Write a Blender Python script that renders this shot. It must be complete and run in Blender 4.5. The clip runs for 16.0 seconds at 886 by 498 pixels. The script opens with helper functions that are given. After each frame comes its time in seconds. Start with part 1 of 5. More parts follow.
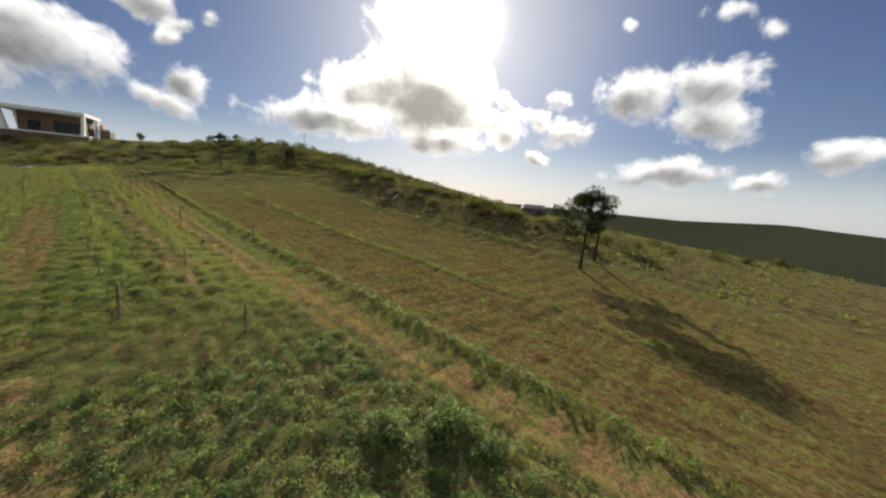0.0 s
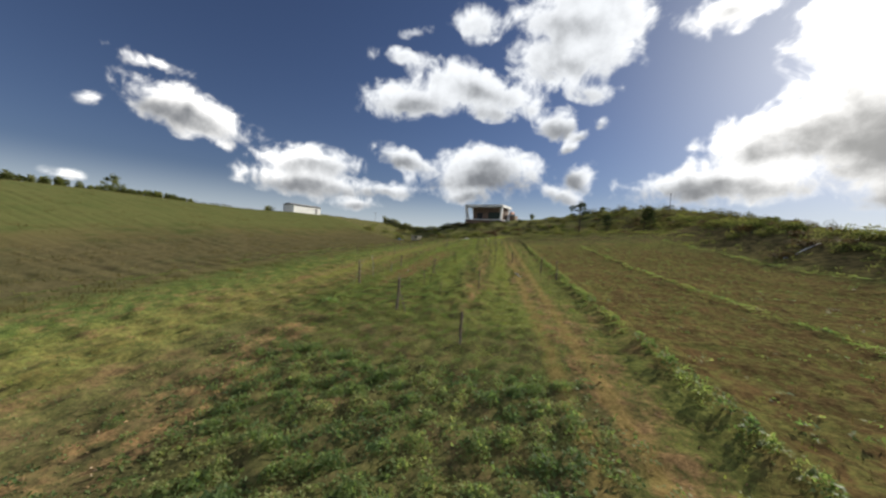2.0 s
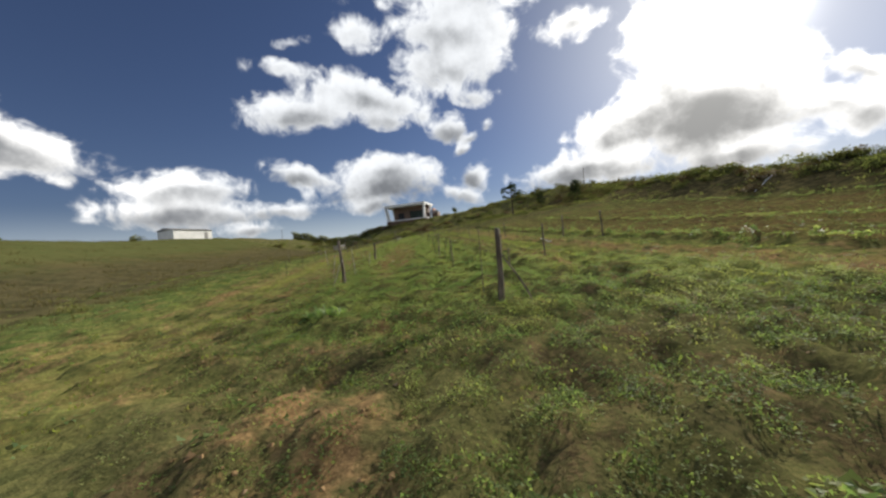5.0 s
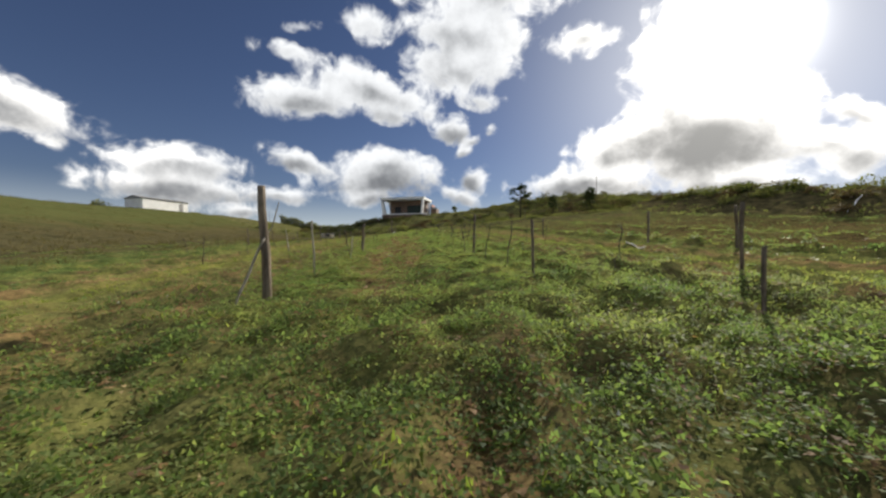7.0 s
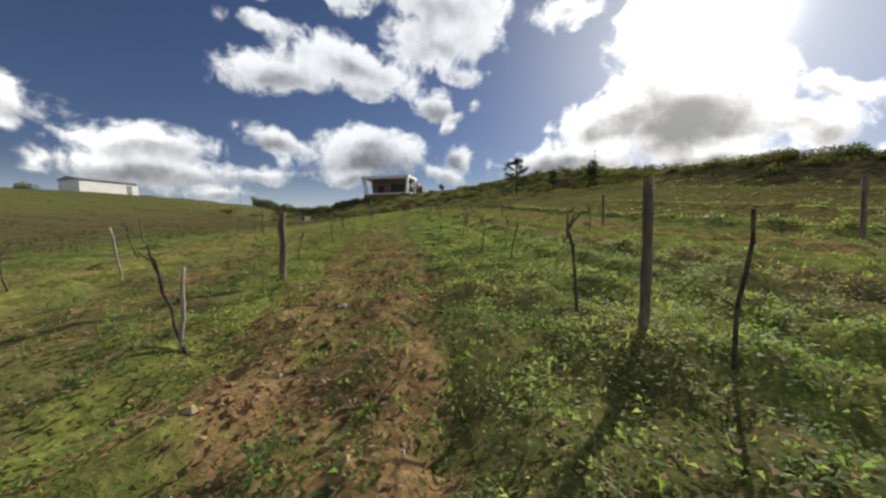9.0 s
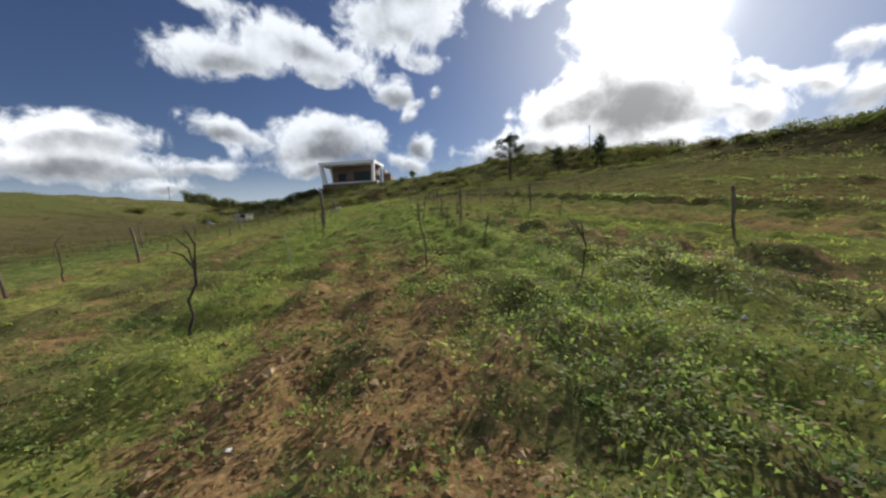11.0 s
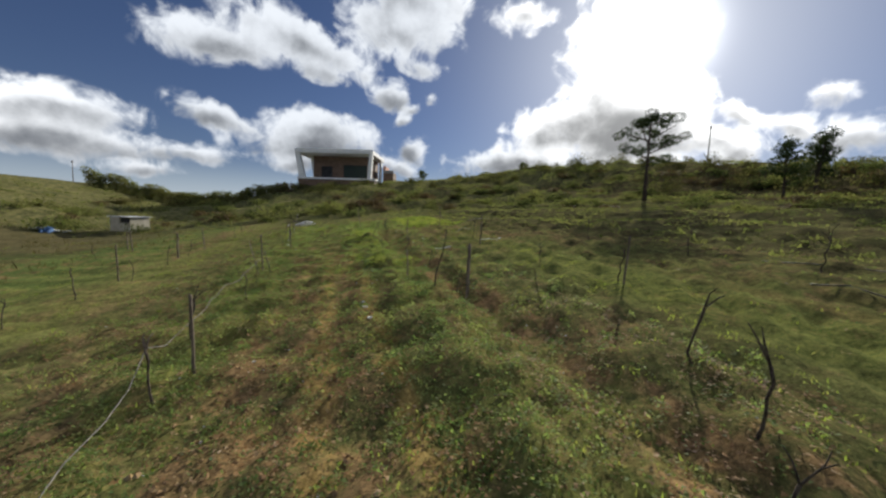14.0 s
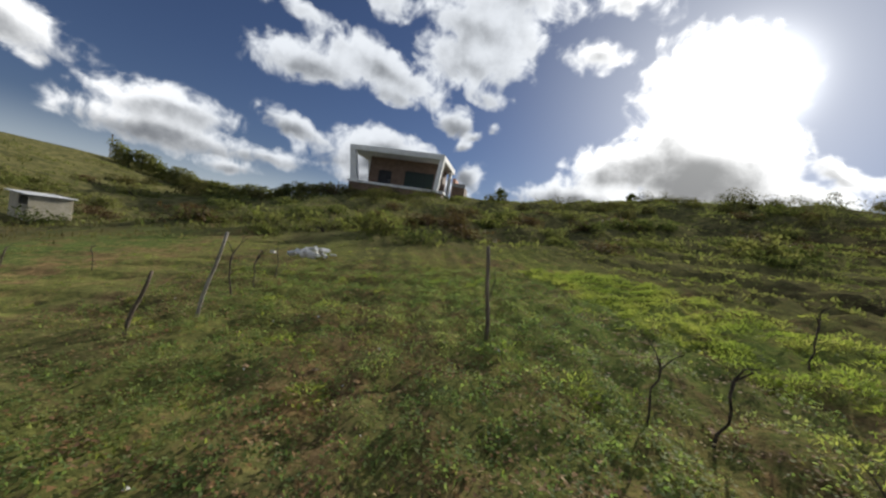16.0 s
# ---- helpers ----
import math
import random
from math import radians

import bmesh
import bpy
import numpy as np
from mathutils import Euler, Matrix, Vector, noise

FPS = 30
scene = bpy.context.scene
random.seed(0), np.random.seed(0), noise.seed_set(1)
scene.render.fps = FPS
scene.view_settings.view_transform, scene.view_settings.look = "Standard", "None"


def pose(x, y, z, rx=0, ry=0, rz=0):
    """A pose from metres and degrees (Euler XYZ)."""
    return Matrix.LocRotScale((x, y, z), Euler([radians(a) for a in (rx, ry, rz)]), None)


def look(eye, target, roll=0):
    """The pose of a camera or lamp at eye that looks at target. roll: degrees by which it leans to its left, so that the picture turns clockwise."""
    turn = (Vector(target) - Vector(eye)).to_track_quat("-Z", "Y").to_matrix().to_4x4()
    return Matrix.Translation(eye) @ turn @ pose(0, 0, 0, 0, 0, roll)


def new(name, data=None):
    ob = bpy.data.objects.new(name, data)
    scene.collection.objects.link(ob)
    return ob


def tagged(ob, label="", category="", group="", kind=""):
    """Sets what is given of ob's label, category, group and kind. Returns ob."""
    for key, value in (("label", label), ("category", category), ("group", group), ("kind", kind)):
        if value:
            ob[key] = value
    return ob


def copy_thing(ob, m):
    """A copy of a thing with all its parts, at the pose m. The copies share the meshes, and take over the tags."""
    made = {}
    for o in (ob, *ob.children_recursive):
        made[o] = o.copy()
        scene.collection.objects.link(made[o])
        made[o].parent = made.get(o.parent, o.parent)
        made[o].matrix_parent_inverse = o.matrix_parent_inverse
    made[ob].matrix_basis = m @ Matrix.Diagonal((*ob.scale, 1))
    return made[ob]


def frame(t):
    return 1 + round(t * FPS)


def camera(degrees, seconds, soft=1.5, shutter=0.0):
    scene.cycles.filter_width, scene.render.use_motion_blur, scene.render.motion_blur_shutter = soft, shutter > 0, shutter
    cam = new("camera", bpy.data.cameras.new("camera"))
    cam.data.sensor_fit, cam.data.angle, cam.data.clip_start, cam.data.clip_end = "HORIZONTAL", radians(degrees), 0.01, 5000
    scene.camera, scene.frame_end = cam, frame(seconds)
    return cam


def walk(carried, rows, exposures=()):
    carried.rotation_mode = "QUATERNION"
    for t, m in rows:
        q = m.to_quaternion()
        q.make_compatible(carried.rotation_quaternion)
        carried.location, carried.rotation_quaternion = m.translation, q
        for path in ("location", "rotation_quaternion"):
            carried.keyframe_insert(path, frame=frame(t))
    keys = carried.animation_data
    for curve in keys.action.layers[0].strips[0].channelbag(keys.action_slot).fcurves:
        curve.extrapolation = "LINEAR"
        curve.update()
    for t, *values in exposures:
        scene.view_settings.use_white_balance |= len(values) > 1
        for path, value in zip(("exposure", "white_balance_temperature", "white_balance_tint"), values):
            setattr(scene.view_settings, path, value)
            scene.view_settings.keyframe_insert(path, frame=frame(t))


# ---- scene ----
cam = camera(105.5, 16.0, soft=2.4)
PATH = [
    (0, 3.01, -16.51, 4.59, 80.21, -4.61, -41.52),
    (0.5, 6.08, -15.99, 4.06, 82.53, -6.13, -13.92),
    (1, 8.89, -15.18, 3.87, 83.45, -17.53, 9.33),
    (1.5, 9.09, -14.06, 3.19, 84.71, -13.11, 22.00),
    (2, 7.68, -13.23, 2.13, 88.46, -3.43, 16.00),
    (2.5, 6.37, -12.23, 1.50, 90.90, 0.49, 13.09),
    (3, 5.14, -11.23, 0.94, 90.69, 0.83, 12.83),
    (3.5, 3.60, -10.43, 0.60, 90.19, 8.81, 8.52),
    (3.7, 3.06, -10.17, 0.61, 90.08, 10.65, 6.14),
    (5.8, 0.77, -3.94, 0.01, 89.31, 3.77, -0.33),
    (6, 0.54, -3.35, -0.01, 89.63, 5.67, -0.91),
    (6.5, 0.07, -1.78, -0.03, 89.54, 7.23, -1.76),
    (7, 0.00, -0.00, 0.00, 89.37, 0.05, 0.03),
    (7.5, -0.31, 1.89, 0.26, 89.99, 4.58, -1.75),
    (8, -0.54, 3.34, 0.33, 89.20, 5.17, -2.83),
    (8.5, -0.49, 4.91, 0.40, 87.90, -0.47, -1.46),
    (9, -0.68, 6.68, 0.52, 85.85, 1.18, -2.48),
    (9.2, -0.82, 7.35, 0.51, 85.38, 3.72, -3.66),
    (11.3, -2.68, 21.61, 1.55, 83.15, 3.88, -9.52),
    (11.5, -2.89, 23.19, 1.63, 82.61, 6.93, -11.15),
    (12, -2.94, 28.15, 1.84, 83.05, 0.64, -8.39),
    (12.5, -3.19, 33.03, 1.94, 83.86, 0.34, -8.78),
    (13, -3.66, 37.77, 2.87, 84.84, -3.25, -7.64),
    (13.5, -4.19, 42.23, 3.55, 84.72, -3.39, -8.57),
    (14, -5.26, 46.68, 3.66, 84.87, -1.86, -10.59),
    (14.5, -5.87, 50.50, 3.39, 85.83, -0.98, -11.47),
    (15, -6.47, 54.33, 3.36, 85.71, 4.75, -14.04),
    (15.5, -6.48, 59.57, 3.71, 86.42, -7.37, -7.38),
    (16, -7.47, 64.48, 4.10, 88.13, -9.31, -2.55),
]
walk(cam, [(r[0], pose(*r[1:])) for r in PATH],
     exposures=[(0, 0.35, 6900, 10), (0.5, 0.04, 6550, 10), (1.5, 0.16, 6450, 10), (3, 0.33, 6400, 10), (5.8, 0.20, 6500, 10), (7, 0.23, 6550, 10), (9, 0.17, 6450, 10),
                (11.5, 0.17, 6200, 10), (12.5, 0.17, 6300, 10), (13, 0.10, 6200, 10), (14, 0.07, 6200, 10), (15, 0.02, 6300, 10), (15.5, 0.09, 6300, 10), (16, 0.0, 6250, 10)])


# ---- light ----
SUN_AZ, SUN_EL = radians(41.0), radians(24.0)
sun_way = Vector((math.sin(SUN_AZ) * math.cos(SUN_EL), math.cos(SUN_AZ) * math.cos(SUN_EL), math.sin(SUN_EL)))
sun = new("sun", bpy.data.lights.new("sun", "SUN"))
sun.data.energy, sun.data.angle, sun.data.color = 5.0, radians(0.6), (1.0, 0.93, 0.80)
sun.matrix_world = look(sun_way * 200, (0, 0, 0))


class Nodes:
    """Short hand for node trees."""

    def __init__(self, tree):
        self.tree = tree
        tree.nodes.clear()

    def node(self, kind, inputs=(), operation="", use_clamp=False, vector_type="", feature="", interpolation_type=""):
        n = self.tree.nodes.new(kind)
        if operation:
            n.operation = operation
        if use_clamp:
            n.use_clamp = True
        if vector_type:
            n.vector_type = vector_type
        if feature:
            n.feature = feature
        if interpolation_type:
            n.interpolation_type = interpolation_type
        for k, v in dict(inputs).items():
            if isinstance(v, bpy.types.NodeSocket):
                self.tree.links.new(v, n.inputs[k])
            else:
                n.inputs[k].default_value = v
        return n

    def math(self, op, a, b=0.0, c=0.0, clamp=False):
        return self.node("ShaderNodeMath", {0: a, 1: b, 2: c}, operation=op, use_clamp=clamp).outputs[0]

    def vec(self, op, a, b=(0, 0, 0)):
        return self.node("ShaderNodeVectorMath", {0: a, 1: b}, operation=op)

    def ramp(self, value, low, high, to_low=0.0, to_high=1.0):
        return self.node("ShaderNodeMapRange", {0: value, 1: low, 2: high, 3: to_low, 4: to_high}, interpolation_type="SMOOTHSTEP").outputs[0]

    def noise(self, vector, scale, detail=4.0, rough=0.55, distort=0.0):
        return self.node("ShaderNodeTexNoise", {"Vector": vector, "Scale": scale, "Detail": detail, "Roughness": rough, "Distortion": distort}).outputs[0]

    def mix(self, factor, a, b):
        n = self.tree.nodes.new("ShaderNodeMix")
        n.data_type = "RGBA"
        for i, v in ((0, factor), (6, a), (7, b)):
            if isinstance(v, bpy.types.NodeSocket):
                self.tree.links.new(v, n.inputs[i])
            else:
                n.inputs[i].default_value = v if i == 0 or len(v) == 4 else (*v, 1)
        return n.outputs[2]


# Cloud banks: azimuth from +y towards +x, elevation, half length, half height, tilt (degrees), strength
WEST_CLOUDS = [
    (-53.2, 14.6, 6.4, 2.1, -12, 1.1), (-57.2, 19.4, 3.9, 0.8, -2, 0.7), (-62.7, 13.5, 1.3, 0.7, -3, 0.45), (-64.0, 5.1, 2.1, 0.5, -4, 0.45), (-37.8, 10.9, 7.0, 2.0, 0, 1.15), (-37.6, 7.6, 9.6, 1.9, -2, 1.0), (-26.0, 7.9, 4.8, 1.2, -4, 0.9), (-30.9, 5.0, 3.8, 0.7, 5, 0.7)]
MIDDLE_CLOUDS = [
    (-22.8, 12.7, 4.8, 1.3, -15, 1.0), (-10.6, 10.5, 9.9, 2.7, 4, 1.1), (-9.9, 12.8, 7.2, 2.3, -1, 1.1), (-12.7, 7.5, 4.6, 0.9, 4, 0.8), (5.8, 10.8, 2.3, 1.8, -41, 0.8), (3.4, 7.8, 3.5, 1.3, -16, 0.75), (1.3, 18.9, 3.1, 1.7, 0, 1.1), (3.2, 15.7, 1.6, 0.7, 5, 0.75), (8.1, 18.8, 0.9, 0.6, 5, 0.45)]
HIGH_CLOUDS = [
    (-23.8, 27.6, 5.5, 0.8, 5, 0.65), (-22.2, 22.2, 8.0, 2.1, 7, 1.1), (-11.9, 24.3, 9.7, 2.3, -14, 1.15), (-8.9, 20.8, 4.7, 1.2, -9, 0.9), (-22.5, 31.1, 3.0, 0.6, 13, 0.5), (-12.1, 32.2, 4.1, 1.7, -6, 0.85), (5.1, 31.8, 9.3, 3.8, -8, 1.2), (2.7, 27.0, 8.4, 2.7, -1, 1.1), (5.6, 23.2, 4.5, 1.3, -8, 0.85), (22.7, 29.4, 4.1, 1.7, 6, 1.0), (7.2, 35.8, 14.0, 1.6, -2, 0.95), (26.6, 35.7, 4.9, 1.9, -7, 0.9), (-3.2, 39.9, 13.3, 2.8, 4, 1.0)]
SUN_CLOUDS = [
    (38.0, 15.0, 8.6, 5.5, -10, 1.7), (22.8, 9.6, 11.2, 2.1, 2, 1.1), (25.5, 14.1, 4.8, 2.9, 15, 1.15), (48.9, 11.6, 3.2, 1.5, -9, 1.1), (37.2, 25.2, 8.3, 5.6, -8, 0.9), (40.8, 7.9, 6.5, 1.6, -3, 1.0), (51.1, 14.2, 3.1, 0.9, -41, 0.8), (50.7, 9.9, 2.6, 1.7, 3, 1.0), (56.0, 11.6, 2.6, 1.2, -25, 1.0), (58.2, 14.6, 1.8, 1.0, -9, 0.9), (55.9, 6.4, 2.2, 0.7, -17, 0.8)]
EAST_CLOUDS = [
    (68.6, 15.3, 4.5, 2.5, -5, 1.0), (77.6, 15.8, 4.7, 2.5, -6, 1.1), (78.0, 11.2, 4.6, 2.4, -7, 1.05), (73.9, 4.8, 6.2, 1.5, 5, 1.0), (84.2, 3.8, 2.5, 1.1, 8, 0.95), (90.7, 7.3, 2.7, 1.3, -1, 1.0), (77.1, 23.3, 2.4, 0.7, -17, 0.6), (81.9, 20.8, 1.7, 0.7, -15, 0.5), (66.3, 23.5, 1.1, 0.6, -1, 0.55), (5.0, 17.2, 1.5, 0.5, 22, 0.6), (60.2, 10.1, 3.6, 1.8, -2, 0.9)]


def build_sky():
    world = bpy.data.worlds.new("sky")
    scene.world = world
    world.use_nodes = True
    n = Nodes(world.node_tree)
    way = n.node("ShaderNodeTexCoord").outputs["Generated"]
    xyz = n.node("ShaderNodeSeparateXYZ", {0: way}).outputs
    az = n.math("MULTIPLY", n.math("ARCTAN2", xyz[0], xyz[1]), 180 / math.pi)
    el = n.math("MULTIPLY", n.math("ARCSINE", xyz[2]), 180 / math.pi)
    flat = n.node("ShaderNodeCombineXYZ", {0: az, 1: el, 2: 0.0}).outputs[0]
    # ragged edges: the place in the sky is shifted by noise at two sizes
    big = n.node("ShaderNodeTexNoise", {"Vector": way, "Scale": 9.0, "Detail": 3.0, "Roughness": 0.55}).outputs["Color"]
    shift = n.vec("SCALE", n.vec("SUBTRACT", big, (0.5, 0.5, 0.5)).outputs[0])
    shift.inputs["Scale"].default_value = 3.0
    flat = n.vec("ADD", flat, shift.outputs[0]).outputs[0]
    thick, weight, under = 0.0, 0.001, 0.0
    for a, e, half, tall, tilt, strength in HIGH_CLOUDS + WEST_CLOUDS + MIDDLE_CLOUDS + SUN_CLOUDS + EAST_CLOUDS:
        m = n.node("ShaderNodeMapping", {"Vector": flat, "Location": (a, e, 0), "Rotation": (0, 0, radians(tilt)), "Scale": (half * 1.06 + 0.2, tall * 1.22 + 0.15, 10)}, vector_type="TEXTURE").outputs[0]
        near = n.vec("LENGTH", m).outputs["Value"]
        body = n.math("MULTIPLY", n.math("MAXIMUM", n.math("SUBTRACT", 1.4, near), 0.0), strength)
        low = n.ramp(n.node("ShaderNodeSeparateXYZ", {0: m}).outputs[1], -0.6, 0.5, 1.0, 0.0)
        weight = n.math("ADD", weight, body)
        under = n.math("MULTIPLY_ADD", body, low, under)
        thick = n.math("ADD", thick, n.math("POWER", body, 3.0))
    thick = n.math("POWER", thick, 1 / 3)
    belly = n.math("MULTIPLY", n.math("DIVIDE", under, weight), n.ramp(el, 15.0, 27.0, 1.0, 0.45))
    # scattered cloud over the rest of the sky
    rest = n.ramp(n.noise(n.vec("MULTIPLY", way, (1, 1, 2.2)).outputs[0], 3.2, 3.0), 0.44, 0.68, 0.0, 0.9)
    away = n.math("MAXIMUM", n.ramp(n.math("ABSOLUTE", n.math("SUBTRACT", az, 12.0)), 85.0, 110.0), n.ramp(el, 42.0, 52.0))
    thick = n.math("MAXIMUM", thick, n.math("MULTIPLY", rest, away))
    fine = n.noise(way, 14.0, 10.0, 0.62, 0.6)
    puff = n.node("ShaderNodeTexVoronoi", {"Vector": n.vec("ADD", way, n.vec("MULTIPLY", big, (0.05, 0.05, 0.05)).outputs[0]).outputs[0], "Scale": 26.0, "Detail": 2.0, "Roughness": 0.5, "Smoothness": 0.8}, feature="SMOOTH_F1").outputs["Distance"]
    puff = n.math("SUBTRACT", 0.45, puff)
    rough = n.math("ADD", n.math("MULTIPLY", n.math("SUBTRACT", fine, 0.5), 1.9), n.math("MULTIPLY", puff, 0.55))
    dense = n.math("ADD", thick, rough)
    cover = n.math("MULTIPLY", n.ramp(dense, 0.0, 0.72), n.ramp(thick, 0.04, 0.34))
    # backlit cloud: bright rims, grey where it is deep and towards its underside
    soft = n.math("MULTIPLY", n.math("SUBTRACT", n.noise(way, 9.0, 6.0, 0.6), 0.5), 1.1)
    deep = n.ramp(n.math("ADD", n.math("ADD", n.math("MULTIPLY", thick, 0.62), n.math("MULTIPLY", belly, 0.72)), n.math("ADD", soft, n.math("MULTIPLY", rough, 0.22))), 0.42, 1.55)
    to_sun = n.vec("DOT_PRODUCT", way, tuple(sun_way)).outputs["Value"]
    glare = n.ramp(to_sun, 0.86, 0.995)
    core = n.ramp(to_sun, 0.9925, 0.9990)
    white = n.mix(glare, (0.86, 0.88, 0.90), (1.55, 1.52, 1.46))
    grey = n.mix(glare, (0.17, 0.18, 0.195), (0.30, 0.297, 0.288))
    # clouds away from the sun are lit from the front
    white = n.mix(n.ramp(to_sun, -0.1, 0.45, 1.0, 0.0), white, (1.45, 1.42, 1.36))
    deep = n.math("MULTIPLY", deep, n.ramp(to_sun, 0.987, 0.997, 1.0, 0.0))
    cloud = n.mix(deep, white, grey)
    cloud = n.mix(core, cloud, (5.0, 4.8, 4.4))
    sky = n.node("ShaderNodeTexSky")
    sky.sky_type, sky.sun_disc, sky.sun_elevation, sky.sun_rotation = "NISHITA", False, SUN_EL, SUN_AZ
    sky.air_density, sky.dust_density, sky.ozone_density = 1.0, 0.25, 1.6
    blue = n.vec("MULTIPLY", sky.outputs[0], (0.0365, 0.038, 0.0490))
    # thin veil round the sun
    veil = n.mix(n.math("MULTIPLY", n.math("POWER", n.math("MAXIMUM", to_sun, 0.0), 16.0), 0.42), blue.outputs[0], (1.0, 1.02, 1.0))
    # pale haze above the horizon
    veil = n.mix(n.ramp(el, 0.0, 9.0, 0.55, 0.0), veil, (0.62, 0.70, 0.78))
    out = n.mix(cover, veil, cloud)
    # bright ring of scattered light round the sun
    near_sun = n.math("MAXIMUM", to_sun, 0.0)
    glow = n.math("ADD", n.math("MULTIPLY", n.math("POWER", near_sun, 420.0), 4.5), n.math("MULTIPLY", n.math("POWER", near_sun, 45.0), 0.10))
    out = n.vec("ADD", out, n.vec("MULTIPLY", n.node("ShaderNodeCombineXYZ", {0: glow, 1: glow, 2: glow}).outputs[0], (1.0, 0.98, 0.92)).outputs[0]).outputs[0]
    back = n.node("ShaderNodeBackground", {"Color": out, "Strength": 1.0})
    n.node("ShaderNodeOutputWorld", {0: back.outputs[0]})


build_sky()


# ---- materials ----
def material(name):
    m = bpy.data.materials.new(name)
    m.use_nodes = True
    return m, Nodes(m.node_tree)


def finish(n, color, rough=0.85, bump=None, strength=0.4, distance=0.02, spec=0.3, metal=0.0):
    ins = {"Base Color": color if isinstance(color, bpy.types.NodeSocket) else (*color, 1), "Roughness": rough, "Specular IOR Level": spec, "Metallic": metal}
    if bump is not None:
        ins["Normal"] = n.node("ShaderNodeBump", {"Height": bump, "Strength": strength, "Distance": distance}).outputs[0]
    b = n.node("ShaderNodeBsdfPrincipled", ins)
    n.node("ShaderNodeOutputMaterial", {0: b.outputs[0]})


def plain(name, low, high, scale=6.0, rough=0.8, strength=0.4, stretch=(1, 1, 1), spec=0.3, metal=0.0):
    """A weathered surface: two colours mixed by noise at two sizes, with fine relief."""
    m, n = material(name)
    p = n.vec("MULTIPLY", n.node("ShaderNodeTexCoord").outputs["Object"], stretch).outputs[0]
    a, b = n.noise(p, scale, 5.0, 0.6), n.noise(p, scale * 7, 4.0, 0.6)
    f = n.ramp(n.math("ADD", n.math("MULTIPLY", a, 0.7), n.math("MULTIPLY", b, 0.3)), 0.38, 0.64)
    finish(n, n.mix(f, low, high), rough, b, strength, 0.02, spec, metal)
    return m


def ground_material():
    m, n = material("ground")
    pos = n.node("ShaderNodeNewGeometry").outputs["Position"]
    xyz = n.node("ShaderNodeSeparateXYZ", {0: pos}).outputs
    x, y = xyz[0], xyz[1]
    u = n.math("MULTIPLY_ADD", y, 0.128, x)
    wob = n.math("ADD", u, n.math("MULTIPLY", n.math("SUBTRACT", n.noise(pos, 0.5, 4.0), 0.5), 3.0))
    fine, mid, wide = n.noise(pos, 9.0, 5.0, 0.65), n.noise(pos, 1.6, 5.0, 0.6), n.noise(pos, 0.22, 4.0, 0.55)
    blot = n.noise(pos, 4.2, 7.0, 0.72)
    tuft = n.ramp(n.math("ADD", n.math("MULTIPLY", blot, 0.75), n.math("MULTIPLY", n.noise(pos, 0.75, 3.0), 0.25)), 0.38, 0.60)
    cells = n.node("ShaderNodeTexVoronoi", {"Vector": n.vec("ADD", pos, n.vec("MULTIPLY", n.node("ShaderNodeTexNoise", {"Vector": pos, "Scale": 14.0}).outputs["Color"], (0.07, 0.07, 0.07)).outputs[0]).outputs[0], "Scale": 38.0})
    each = n.node("ShaderNodeSeparateXYZ", {0: cells.outputs["Color"]}).outputs
    fine = n.math("ADD", n.math("MULTIPLY", fine, 0.82), n.math("MULTIPLY", each[0], 0.18))
    streak = n.noise(n.node("ShaderNodeCombineXYZ", {0: n.math("MULTIPLY", u, 2.6), 1: n.math("MULTIPLY", y, 0.22), 2: 0.0}).outputs[0], 1.0, 4.0, 0.6)
    soil = n.mix(tuft, n.mix(n.ramp(fine, 0.30, 0.70), (0.090, 0.062, 0.034), (0.22, 0.142, 0.068)), n.mix(n.ramp(fine, 0.30, 0.70), (0.17, 0.108, 0.052), (0.42, 0.270, 0.122)))
    straw = n.mix(n.ramp(fine, 0.3, 0.7), (0.20, 0.145, 0.05), (0.38, 0.28, 0.10))
    grass = n.mix(tuft, n.mix(n.ramp(fine, 0.3, 0.7), (0.055, 0.066, 0.020), (0.120, 0.130, 0.036)), n.mix(n.ramp(fine, 0.28, 0.74), (0.125, 0.150, 0.042), (0.280, 0.290, 0.078)))
    meadow = n.mix(n.ramp(n.math("ADD", n.math("MULTIPLY", n.noise(n.vec("MULTIPLY", pos, (1.0, 0.35, 1.0)).outputs[0], 0.6, 6.0, 0.65), 0.6), n.math("MULTIPLY", wide, 0.4)), 0.38, 0.55), (0.050, 0.070, 0.022), (0.125, 0.102, 0.046))
    # share of green in the field strips
    green = n.math("ADD", n.math("ADD", n.math("MULTIPLY", mid, 0.55), n.math("MULTIPLY", wide, 0.45)), n.math("MULTIPLY", streak, 0.32))
    later = n.ramp(y, 39.0, 46.0, 0.0, 0.035)
    color = n.mix(n.ramp(n.math("ADD", n.math("SUBTRACT", green, later), n.math("MULTIPLY", n.math("SUBTRACT", each[1], 0.5), 0.10)), 0.50, 0.66), soil, grass)
    # brown earth under the vineyard weeds, darkened as painted shade between the plants
    zone = n.math("MULTIPLY", n.ramp(y, -5.0, 0.0), n.ramp(n.math("ABSOLUTE", n.math("SUBTRACT", wob, 0.8)), 3.5, 7.0, 0.45, 0.0))
    first = n.math("MULTIPLY", n.ramp(y, -3.0, 1.0, 1.0, 0.0), n.ramp(n.math("ABSOLUTE", n.math("SUBTRACT", wob, 3.0)), 4.5, 7.0, 0.6, 0.0))
    zone = n.math("MAXIMUM", zone, first)
    color = n.mix(zone, color, n.mix(n.ramp(fine, 0.3, 0.7), (0.060, 0.052, 0.026), (0.150, 0.122, 0.062)))
